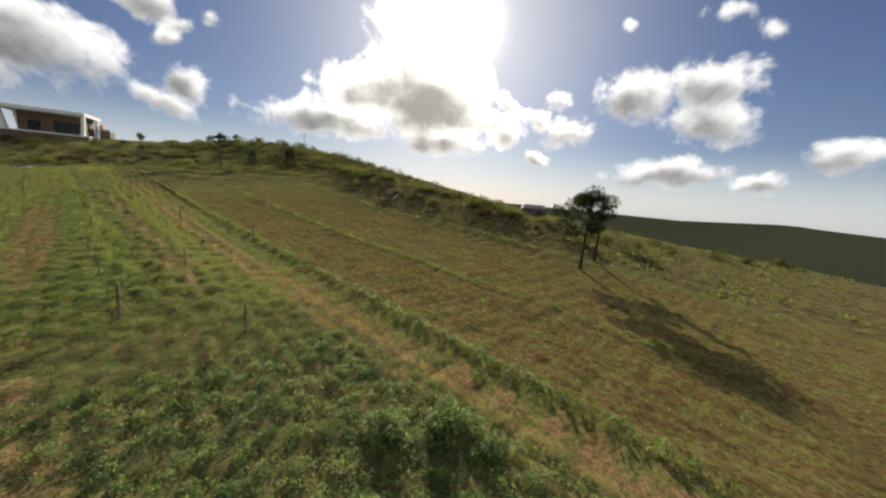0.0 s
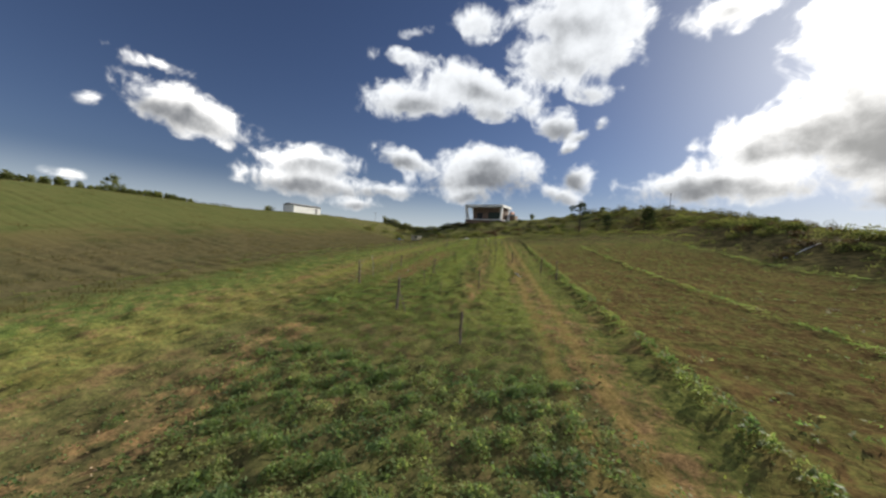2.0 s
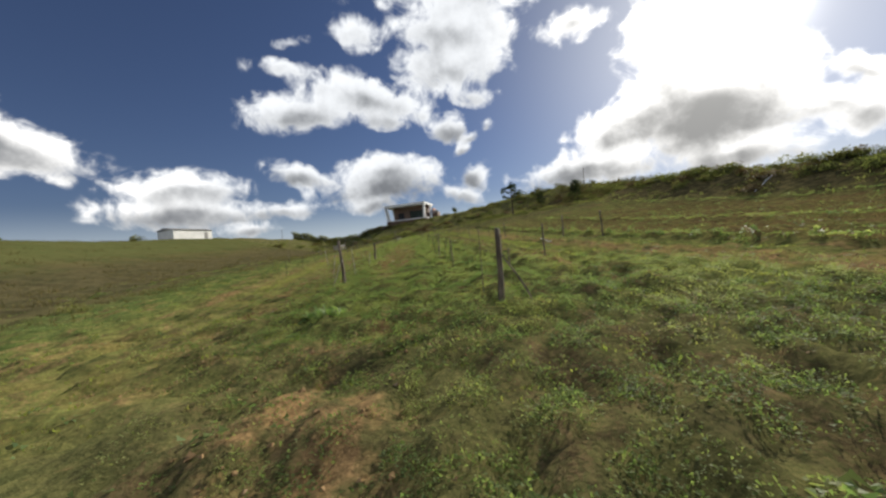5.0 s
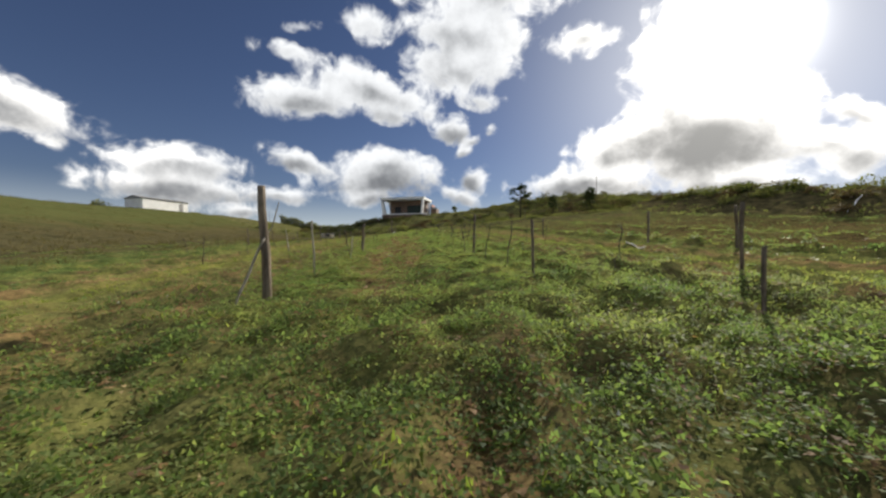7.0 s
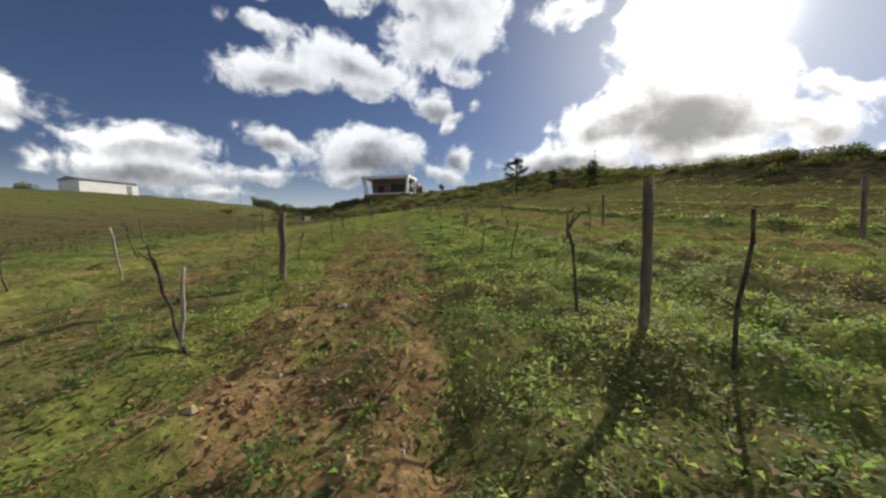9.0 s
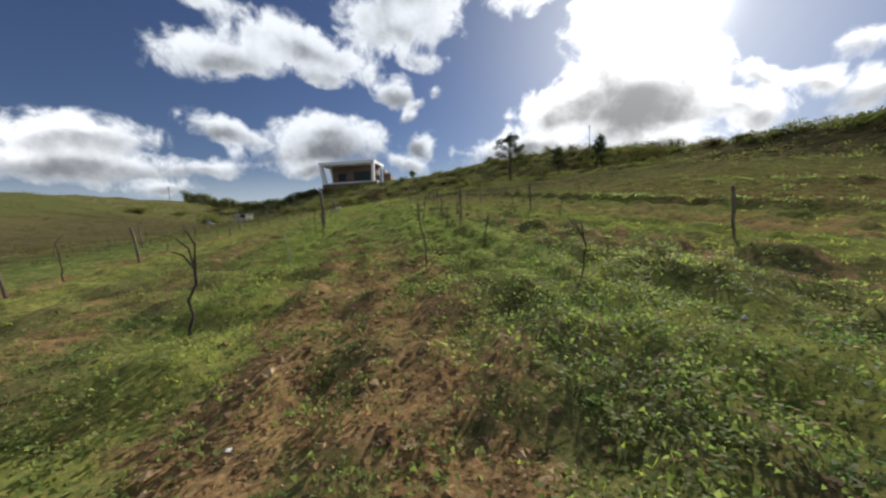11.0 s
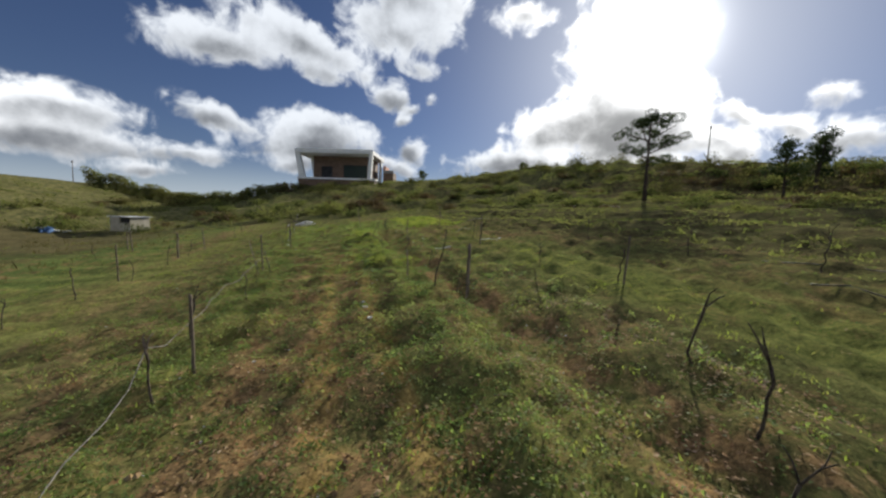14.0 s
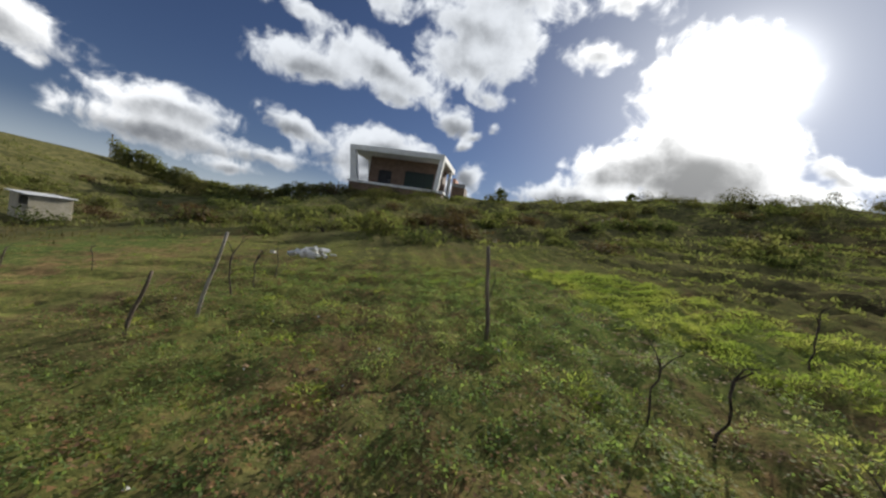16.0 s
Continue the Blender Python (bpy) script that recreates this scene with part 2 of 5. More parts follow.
    # yellow-green sward along the vine rows
    wave = n.math("COSINE", n.math("MULTIPLY", n.math("SUBTRACT", n.math("MULTIPLY_ADD", n.math("SUBTRACT", mid, 0.5), 1.6, u), 2.75), 2 * math.pi / 3.8))
    sward = n.math("MULTIPLY", n.ramp(wave, -0.1, 0.8), n.math("MULTIPLY", n.math("MULTIPLY", n.ramp(y, 1.0, 8.0), n.ramp(y, 36.0, 42.0, 1.0, 0.45)), n.math("MULTIPLY", n.ramp(wob, -11.0, -8.0), n.ramp(wob, 8.5, 10.5, 1.0, 0.0))))
    color = n.mix(n.math("MULTIPLY", sward, n.ramp(blot, 0.35, 0.62, 0.25, 0.85)), color, n.mix(n.ramp(fine, 0.3, 0.7), (0.120, 0.150, 0.034), (0.300, 0.310, 0.072)))
    shoulder = n.math("MULTIPLY", n.ramp(n.math("ABSOLUTE", n.math("SUBTRACT", wob, 5.2)), 1.4, 4.6, 1.0, 0.0), n.ramp(n.math("ABSOLUTE", n.math("SUBTRACT", y, 71.5)), 2.5, 6.5, 0.8, 0.0))
    color = n.mix(n.math("MULTIPLY", shoulder, n.ramp(n.math("ADD", n.math("MULTIPLY", mid, 0.5), n.math("MULTIPLY", blot, 0.5)), 0.40, 0.58)), color, n.mix(n.ramp(fine, 0.3, 0.7), (0.095, 0.140, 0.034), (0.225, 0.275, 0.066)))
    # open soil: the trodden path, furrows and strips, broken up by tufts
    bare = n.node("ShaderNodeAttribute")
    bare.attribute_name = "bare"
    bare = n.math("ADD", bare.outputs["Fac"], n.math("MULTIPLY", n.math("SUBTRACT", n.math("ADD", n.math("MULTIPLY", mid, 0.6), n.math("MULTIPLY", blot, 0.4)), 0.5), 3.2))
    color = n.mix(n.ramp(bare, 0.30, 0.75), color, soil)
    # dry brown strips among the planted rows to the east, before the vines
    dry = n.math("MULTIPLY", n.ramp(wob, 9.6, 11.5), n.ramp(wob, 28.0, 30.5, 1.0, 0.0))
    dry = n.math("MULTIPLY", dry, n.ramp(y, 26.0, 46.0, 1.0, 0.1))
    color = n.mix(n.math("MULTIPLY", dry, n.ramp(n.math("ADD", n.math("MULTIPLY", mid, 0.5), n.math("MULTIPLY", blot, 0.5)), 0.43, 0.57, 1.0, 0.40)), color, n.mix(n.ramp(n.math("ADD", n.math("MULTIPLY", streak, 0.4), n.math("ADD", n.math("MULTIPLY", fine, 0.3), n.math("MULTIPLY", blot, 0.3))), 0.38, 0.60), (0.054, 0.036, 0.017), (0.190, 0.118, 0.050)))
    tracks = n.math("MULTIPLY", n.ramp(n.math("ABSOLUTE", n.math("SUBTRACT", n.math("ABSOLUTE", n.math("SUBTRACT", n.math("MULTIPLY_ADD", n.math("SUBTRACT", mid, 0.5), 0.5, u), 8.2)), 0.45)), 0.08, 0.3, 1.0, 0.0), n.ramp(y, 40.0, 60.0, 1.0, 0.0))
    color = n.mix(n.math("MULTIPLY", tracks, 0.7), color, straw)
    # ochre strips of dry stalks along the upper path
    dead = n.ramp(n.math("ABSOLUTE", n.math("SUBTRACT", n.math("ABSOLUTE", n.math("SUBTRACT", n.math("MULTIPLY_ADD", n.math("SUBTRACT", mid, 0.5), 0.6, u), 1.0)), 0.42)), 0.06, 0.24, 1.0, 0.0)
    dead = n.math("MULTIPLY", n.math("MULTIPLY", dead, n.ramp(blot, 0.36, 0.58)), n.math("MULTIPLY", n.ramp(y, 36.0, 40.0), n.ramp(y, 56.0, 64.0, 0.9, 0.0)))
    color = n.mix(dead, color, n.mix(n.ramp(fine, 0.3, 0.7), (0.20, 0.135, 0.045), (0.46, 0.32, 0.11)))
    # yellow strip before the western meadow, then the meadow
    edge = n.ramp(n.math("ABSOLUTE", n.math("SUBTRACT", wob, -4.5)), 0.8, 2.5, 1.0, 0.0)
    color = n.mix(n.math("MULTIPLY", n.math("MULTIPLY", edge, n.ramp(mid, 0.42, 0.62)), n.ramp(y, 10.0, 30.0, 0.45, 0.1)), color, straw)
    lush = n.mix(n.ramp(fine, 0.3, 0.7), (0.050, 0.085, 0.022), (0.135, 0.190, 0.050))
    color = n.mix(n.ramp(wob, -13.0, -9.0, 0.92, 0.0), color, meadow)
    color = n.mix(n.math("MULTIPLY", n.ramp(n.math("ABSOLUTE", n.math("SUBTRACT", wob, -9.5)), 1.2, 3.0, 0.8, 0.0), n.ramp(mid, 0.35, 0.6)), color, lush)
    belt = n.math("MULTIPLY", n.ramp(wob, -15.0, -13.0, 1.0, 0.0), n.ramp(wob, -30.0, -24.0))
    color = n.mix(n.math("MULTIPLY", belt, 0.75), color, n.mix(n.ramp(n.math("ADD", n.math("MULTIPLY", mid, 0.5), n.math("MULTIPLY", fine, 0.5)), 0.38, 0.62), (0.050, 0.043, 0.022), (0.145, 0.116, 0.060)))
    color = n.mix(n.ramp(wob, -34.0, -28.0, 0.7, 0.0), color, n.mix(mid, (0.070, 0.090, 0.028), (0.155, 0.165, 0.055)))
    # bank and hill
    bank = n.mix(n.ramp(mid, 0.35, 0.65), (0.080, 0.082, 0.034), (0.205, 0.185, 0.074))
    color = n.mix(n.math("MAXIMUM", n.math("MAXIMUM", n.ramp(y, 79.0, 86.0), n.ramp(wob, 29.5, 33.0)), n.math("MULTIPLY", n.math("MULTIPLY", n.ramp(n.math("MULTIPLY_ADD", y, 0.25, x), 16.5, 20.0), n.ramp(y, 48.0, 56.0)), 0.8)), color, bank)
    # brown, thinly grown slope below the pines, darkened in colour to show its shade
    rows = n.noise(n.node("ShaderNodeCombineXYZ", {0: n.math("MULTIPLY_ADD", y, -0.35, n.math("MULTIPLY", x, 0.35)), 1: n.math("MULTIPLY_ADD", y, 1.3, n.math("MULTIPLY", x, 0.9)), 2: 0.0}).outputs[0], 0.9, 5.0, 0.6)
    worn = n.math("MULTIPLY", n.math("MULTIPLY", n.ramp(wob, 6.2, 9.8), n.ramp(y, 36.0, 46.0)), n.ramp(y, 72.0, 82.0, 1.0, 0.35))
    worn = n.math("MULTIPLY", worn, n.ramp(n.math("ADD", n.math("MULTIPLY", rows, 0.6), n.math("MULTIPLY", blot, 0.4)), 0.42, 0.56, 0.85, 0.28))
    color = n.mix(worn, color, n.mix(n.ramp(n.math("ADD", n.math("MULTIPLY", fine, 0.5), n.math("MULTIPLY", rows, 0.5)), 0.36, 0.62), (0.042, 0.036, 0.019), (0.150, 0.112, 0.056)))
    # brown open ground at the eastern edge of the field
    brown = n.math("MULTIPLY", n.ramp(wob, 27.0, 32.0), n.ramp(y, 84.0, 100.0, 0.75, 0.0))
    color = n.mix(brown, color, n.mix(n.ramp(mid, 0.35, 0.65), (0.060, 0.048, 0.024), (0.170, 0.122, 0.055)))
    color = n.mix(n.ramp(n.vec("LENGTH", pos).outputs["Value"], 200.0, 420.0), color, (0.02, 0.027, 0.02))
    leafy = n.math("ADD", fine, n.noise(pos, 28.0, 4.0, 0.6))
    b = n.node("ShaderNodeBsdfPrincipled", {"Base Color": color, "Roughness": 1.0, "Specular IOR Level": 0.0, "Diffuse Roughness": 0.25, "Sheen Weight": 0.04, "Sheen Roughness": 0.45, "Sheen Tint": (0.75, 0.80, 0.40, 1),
                                           "Normal": n.node("ShaderNodeBump", {"Height": n.math("ADD", leafy, n.math("MULTIPLY", blot, 1.5)), "Strength": 0.45, "Distance": 0.02}).outputs[0]})
    n.node("ShaderNodeOutputMaterial", {0: b.outputs[0]})
    return m


M_GROUND = ground_material()
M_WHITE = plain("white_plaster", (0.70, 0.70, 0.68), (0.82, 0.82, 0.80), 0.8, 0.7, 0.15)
M_BROWN = plain("brown_cladding", (0.13, 0.085, 0.06), (0.20, 0.13, 0.09), 2.0, 0.7, 0.3)
M_ROOF = plain("grey_roof_sheet", (0.22, 0.22, 0.22), (0.34, 0.33, 0.32), 1.5, 0.6, 0.2)
M_BEIGE = plain("beige_panel", (0.40, 0.36, 0.27), (0.56, 0.52, 0.42), 1.4, 0.75, 0.3)
M_DARK = plain("dark_opening", (0.012, 0.012, 0.013), (0.03, 0.03, 0.03), 2.0, 0.6, 0.1)
M_POST = plain("weathered_post", (0.10, 0.078, 0.055), (0.27, 0.22, 0.165), 9.0, 0.9, 0.8, (1, 1, 0.18))
M_PALE = plain("bleached_wood", (0.20, 0.18, 0.14), (0.42, 0.39, 0.33), 8.0, 0.85, 0.6, (1, 1, 0.2))
M_BARK = plain("vine_bark", (0.030, 0.022, 0.016), (0.105, 0.080, 0.060), 22.0, 0.95, 0.9, (1, 1, 0.35))
M_VINE = plain("dry_vine_bark", (0.040, 0.030, 0.022), (0.150, 0.118, 0.088), 22.0, 0.95, 0.9, (1, 1, 0.35))
M_PLASTIC = plain("white_plastic", (0.62, 0.63, 0.64), (0.84, 0.84, 0.84), 5.0, 0.45, 0.3, spec=0.5)
M_HOSE = plain("grey_hose", (0.09, 0.08, 0.07), (0.22, 0.20, 0.17), 12.0, 0.6, 0.3)
M_STONE = plain("pale_rubble", (0.42, 0.41, 0.39), (0.74, 0.73, 0.70), 5.0, 0.9, 0.7)
M_BLUE = plain("blue_tarp", (0.05, 0.11, 0.24), (0.10, 0.20, 0.38), 4.0, 0.6, 0.5)
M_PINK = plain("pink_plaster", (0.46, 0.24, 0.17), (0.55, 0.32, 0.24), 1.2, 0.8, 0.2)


def glass_material():
    m, n = material("window_glass")
    b = n.node("ShaderNodeBsdfPrincipled", {"Base Color": (0.030, 0.042, 0.034, 1), "Roughness": 0.30, "Specular IOR Level": 0.15, "IOR": 1.45})
    n.node("ShaderNodeOutputMaterial", {0: b.outputs[0]})
    return m


def leaf_material(name, colors, see_through=0.45, rough=0.65, spread=1.0, by_object=0.0, gloss=0.06):
    """Leaves: each one its own tint, clumps drifting in colour, light shining through."""
    m, n = material(name)
    geo = n.node("ShaderNodeNewGeometry")
    each = geo.outputs["Random Per Island"]
    drift = n.ramp(n.noise(geo.outputs["Position"], 0.9 * spread, 3.0), 0.28, 0.72, 0.20, 0.80)
    pick = n.math("ADD", n.math("ADD", n.math("MULTIPLY", each, 0.30), 0.08), n.math("MULTIPLY", drift, 0.74))
    if by_object:
        pick = n.math("ADD", pick, n.math("MULTIPLY", n.math("SUBTRACT", n.node("ShaderNodeObjectInfo").outputs["Random"], 0.5), by_object))
    ramp = n.node("ShaderNodeValToRGB", {0: pick})
    for i, (at, c) in enumerate(colors):
        e = ramp.color_ramp.elements[i] if i < 2 else ramp.color_ramp.elements.new(at)
        e.position, e.color = at, (*c, 1)
    body = n.node("ShaderNodeBsdfPrincipled", {"Base Color": ramp.outputs[0], "Roughness": rough, "Specular IOR Level": gloss})
    shine = n.node("ShaderNodeBsdfTranslucent", {0: n.vec("MULTIPLY", ramp.outputs[0], (1.60, 1.76, 1.04)).outputs[0]})
    mixed = n.node("ShaderNodeMixShader", {0: see_through, 1: body.outputs[0], 2: shine.outputs[0]})
    n.node("ShaderNodeOutputMaterial", {0: mixed.outputs[0]})
    return m


M_GLASS = glass_material()
M_WEED = leaf_material("weed_leaves", [(0.22, (0.070, 0.108, 0.046)), (0.42, (0.120, 0.170, 0.066)), (0.62, (0.175, 0.222, 0.080)), (0.88, (0.27, 0.275, 0.12))], 0.58, 0.6, gloss=0.10)
M_FIELD = leaf_material("field_weed_leaves", [(0.22, (0.064, 0.104, 0.050)), (0.45, (0.118, 0.172, 0.072)), (0.65, (0.170, 0.225, 0.085)), (0.9, (0.29, 0.29, 0.13))], 0.50, 0.55, gloss=0.12)
M_TURF = leaf_material("turf_blades", [(0.25, (0.09, 0.12, 0.03)), (0.5, (0.17, 0.205, 0.05)), (0.72, (0.24, 0.25, 0.07)), (0.9, (0.27, 0.25, 0.10))], 0.66)
M_DRY = leaf_material("dry_stalks", [(0.25, (0.066, 0.064, 0.026)), (0.5, (0.104, 0.092, 0.038)), (0.72, (0.142, 0.110, 0.050)), (0.9, (0.18, 0.145, 0.076))], 0.35, 0.7, gloss=0.0)
M_BROAD = leaf_material("broad_leaves", [(0.2, (0.09, 0.15, 0.05)), (0.5, (0.16, 0.24, 0.08)), (0.8, (0.26, 0.33, 0.13)), (0.95, (0.34, 0.38, 0.18))], 0.4, 0.5, by_object=0.4, gloss=0.2)
M_LITTER = leaf_material("leaf_litter", [(0.2, (0.070, 0.048, 0.040)), (0.42, (0.16, 0.095, 0.058)), (0.6, (0.29, 0.17, 0.08)), (0.75, (0.30, 0.21, 0.13)), (0.92, (0.52, 0.40, 0.22))], 0.35, 0.7, spread=3.0, gloss=0.08)
M_CLOD = leaf_material("brown_clods", [(0.2, (0.075, 0.050, 0.030)), (0.45, (0.19, 0.125, 0.066)), (0.7, (0.34, 0.225, 0.115)), (0.92, (0.48, 0.38, 0.26))], 0.0, 0.95, spread=6.0, gloss=0.0)
M_SHRUB = leaf_material("shrub_leaves", [(0.2, (0.072, 0.086, 0.038)), (0.5, (0.140, 0.155, 0.060)), (0.75, (0.215, 0.215, 0.084)), (0.95, (0.21, 0.195, 0.09))], 0.36, 0.8, 0.6, 0.5, gloss=0.0)
M_BROWNLEAF = leaf_material("brown_shrub_leaves", [(0.2, (0.060, 0.038, 0.022)), (0.5, (0.11, 0.072, 0.040)), (0.75, (0.15, 0.105, 0.060)), (0.95, (0.20, 0.15, 0.09))], 0.25, 0.7)
M_THICKET = leaf_material("thicket_leaves", [(0.2, (0.040, 0.044, 0.020)), (0.5, (0.082, 0.082, 0.036)), (0.75, (0.130, 0.115, 0.052)), (0.95, (0.19, 0.155, 0.08))], 0.3, 0.8, 0.5, gloss=0.0)
M_PINE = leaf_material("pine_needles", [(0.2, (0.016, 0.028, 0.012)), (0.5, (0.032, 0.050, 0.020)), (0.75, (0.058, 0.075, 0.030)), (0.95, (0.10, 0.11, 0.045))], 0.22, 0.6)


# ---- land ----
def smooth(a, b, t):
    t = np.clip((t - a) / (b - a), 0, 1)
    return t * t * (3 - 2 * t)


def land(x, y):
    """Height of the ground without its small bumps."""
    x, y = np.asarray(x, float), np.asarray(y, float)
    z = -0.95 + 0.06 * np.clip(y, -60, 84)
    z = z + (0.02 + 0.09 * smooth(10, 60, y)) * np.clip(x + 3, -26, 27)
    # hill and bank below the house
    rise = 1.2 + 5.9 * smooth(-48, -18, x) + 2.2 * smooth(5, 45, x)
    y0, y1 = 78 - 52 * smooth(15, 60, x), 126 - 14 * smooth(15, 60, x)
    z = z + rise * smooth(0, 1, (y - y0) / (y1 - y0)) * (1 - smooth(36, 85, x)) * (1 - 0.8 * smooth(150, 330, y))
    # scrubby bank along the eastern edge of the field
    z = z + (2.9 - 1.2 * smooth(40, 62, y)) * smooth(-14, 14, y) * (1 - smooth(62, 84, y)) * np.exp(-((x - 36) / 6.5) ** 2)
    # field rising to the west
    z = z + 7.4 * smooth(0, 1, (-x - 13 - 17 * smooth(60, 85, y)) / (51 - 17 * smooth(60, 85, y))) * (1 - 0.2 * smooth(60, 130, y)) * (1 - 0.8 * smooth(140, 400, -x))
    # the far land falls away
    return z - 0.11 * np.clip(x - 62, 0, 450) - 0.05 * np.clip(-x - 150, 0, 500) - 0.07 * np.clip(y - 190, 0, 600) - 0.04 * np.clip(-y - 60, 0, 600)


WAVES = [(np.random.RandomState(i).uniform(-1, 1, 2), np.random.RandomState(50 + i).uniform(0, 6.28)) for i in range(40)]


def ripple(x, y, size, first, count=10):
    """Smooth random bumps of about the given size, between -1 and 1."""
    v = 0
    for (kx, ky), ph in WAVES[first:first + count]:
        k = 6.28 / size / math.hypot(kx, ky) * (0.6 + 0.8 * abs(kx))
        v = v + np.sin((x * kx + y * ky) * k + ph)
    return v / count ** 0.5 / 1.5


def ground_z(x, y):
    """Height of the ground with clods, tufts and furrows."""
    x, y = np.asarray(x, float), np.asarray(y, float)
    z = land(x, y)
    u = x + 0.128 * y
    near = smooth(-60, -30, y) * (1 - smooth(95, 120, y)) * (1 - smooth(45, 70, abs(x)))
    z = z + near * (0.085 * ripple(x, y, 1.1, 0) + 0.05 * ripple(x, y, 0.5, 10))
    # mossy mounds east of the path between the rows
    z = z + near * smooth(1.2, 2.6, u) * (1 - smooth(4.5, 7, u)) * smooth(-6, 2, y) * (1 - smooth(38, 46, y)) * 0.14 * np.clip(ripple(x, y, 1.5, 20) + 0.1, 0, 2)
    # low ridges along the planted rows
    for row in (10.7, 17.6, 29.6):
        z = z + smooth(-60, -30, y) * (1 - smooth(40, 60, y)) * 0.22 * np.exp(-((u - row) / 0.32) ** 2)
    # furrow and ridge east of the path on the upper field
    wind = u - 0.15 * np.sin(y * 0.4)
    z = z + near * smooth(36, 42, y) * (1 - smooth(64, 69, y)) * (0.07 * np.exp(-((wind - 4.0) / 0.42) ** 2) - 0.08 * np.exp(-((wind - 3.2) / 0.36) ** 2) + 0.06 * np.exp(-((wind - 2.2) / 0.4) ** 2) * (1 + ripple(x, y, 2.2, 14)))
    # mounds of grass beside the path near its upper end
    for mx, my, wide, tall in ((-5.85, 63.2, 0.6, 0.20), (-4.95, 57.6, 0.5, 0.18), (-4.3, 50.2, 0.45, 0.14), (-2.1, 36.2, 0.9, 0.22), (-1.5, 37.0, 0.6, 0.20), (-6.3, 65.3, 0.8, 0.16)):
        z = z + tall * np.exp(-((x - mx) ** 2 + ((y - my) / 1.5) ** 2) / wide ** 2)
    # worn terraces across the eastern slope
    step = smooth(3, 9, u - 4) * smooth(42, 52, y) * (1 - smooth(86, 100, y)) * (1 - smooth(38, 50, x))
    level = 6.283 * (land(x, y) + 0.18 * ripple(x, y, 9.0, 16)) / 0.85
    z = z + step * (0.15 * np.sin(level) + 0.045 * np.sin(2 * level + 0.6))
    # tufts
    z = z + near * 0.034 * ripple(x, y, 0.28, 22, 12) * (1 - smooth(8, 10, abs(u - 1)))
    # rough bank and hillside
    return z + 0.5 * ripple(x, y, 7.0, 30) * smooth(78, 90, y) + 0.35 * ripple(x, y, 4.0, 5) * smooth(20, 40, x) * smooth(10, 40, y)


def on_path(u, y):
    """How bare the trodden strip between the vine rows is, 0 to 1."""
    y = np.asarray(y, float)
    centre = np.interp(y, (4, 8, 13, 24, 30, 36, 42, 51, 60, 70), (-0.4, -0.2, -0.1, 0.2, 0.8, 0.9, 0.9, 0.35, 0.3, 0.4)) + 0.15 * np.sin(y * 0.6)
    half = np.interp(y, (4, 8, 13, 24, 30, 36, 42, 51, 60, 70), (0.5, 1.0, 1.2, 1.35, 1.2, 1.0, 1.1, 1.3, 1.3, 0.9))
    much = np.interp(y, (2.5, 7, 25, 29, 36, 40, 60, 70), (0, 0.95, 0.9, 0.35, 0.25, 0.72, 0.62, 0.25))
    return much * (1 - smooth(0.45 * half, 1.15 * half, abs(u - centre)))


def bare_soil(x, y):
    """Share of open soil on the ground: the path, the furrow, the dry edge of the weeds and the strips between the rows."""
    u = x + 0.128 * y
    v = on_path(u, y)
    v = np.maximum(v, smooth(37, 42, y) * (1 - smooth(64, 69, y)) * (1 - smooth(0.25, 0.8, abs(u - 3.4))) * 0.62)
    v = np.maximum(v, 0.55 * (1 - smooth(0.4, 1.3, abs(u + 0.2 + 0.12 * (y + 6)))) * smooth(-14, -9, y) * (1 - smooth(-3.5, 1, y)))
    v = np.maximum(v, 0.45 * np.exp(-((u - 0.3) / 1.3) ** 2 - ((y + 1.2) / 1.3) ** 2))
    v = np.maximum(v, 0.7 * (1 - smooth(0.4, 1.2, abs(u - np.interp(y, (-12, -4, 8), (9.2, 8.8, 7.9))))) * (1 - smooth(20, 45, y)))
    strips = (1 - smooth(0.35, 0.9, abs(u + 5.6))) + (1 - smooth(0.35, 0.8, abs(u + 2.9))) + (1 - smooth(0.3, 0.8, abs(u - 5.0)))
    v = np.maximum(v, 0.6 * strips * smooth(-6, 4, y) * (1 - smooth(30, 50, y)))
    return np.clip(v, 0, 1) * (0.55 + 0.45 * smooth(-0.5, 0.3, ripple(x, y, 1.0, 27)))


def graded(core0, core1, step, edge):
    mid = list(np.arange(core0, core1 + step / 2, step))
    out, d = [core1], step
    lo = [core0]
    while out[-1] < edge:
        d *= 1.11
        out.append(out[-1] + d)
    d = step
    while lo[-1] > -edge:
        d *= 1.11
        lo.append(lo[-1] - d)
    return np.array(lo[:0:-1] + mid + out[1:])


def grid_mesh(name, xs, ys, zf):
    X, Y = np.meshgrid(xs, ys)
    Z = zf(X, Y)
    nx, ny = len(xs), len(ys)
    co = np.stack([X, Y, Z], -1).reshape(-1, 3)
    i = (np.arange(ny - 1)[:, None] * nx + np.arange(nx - 1)[None]).ravel()
    quads = np.stack([i, i + 1, i + nx + 1, i + nx], 1)
    return mesh_from(name, co, quads)


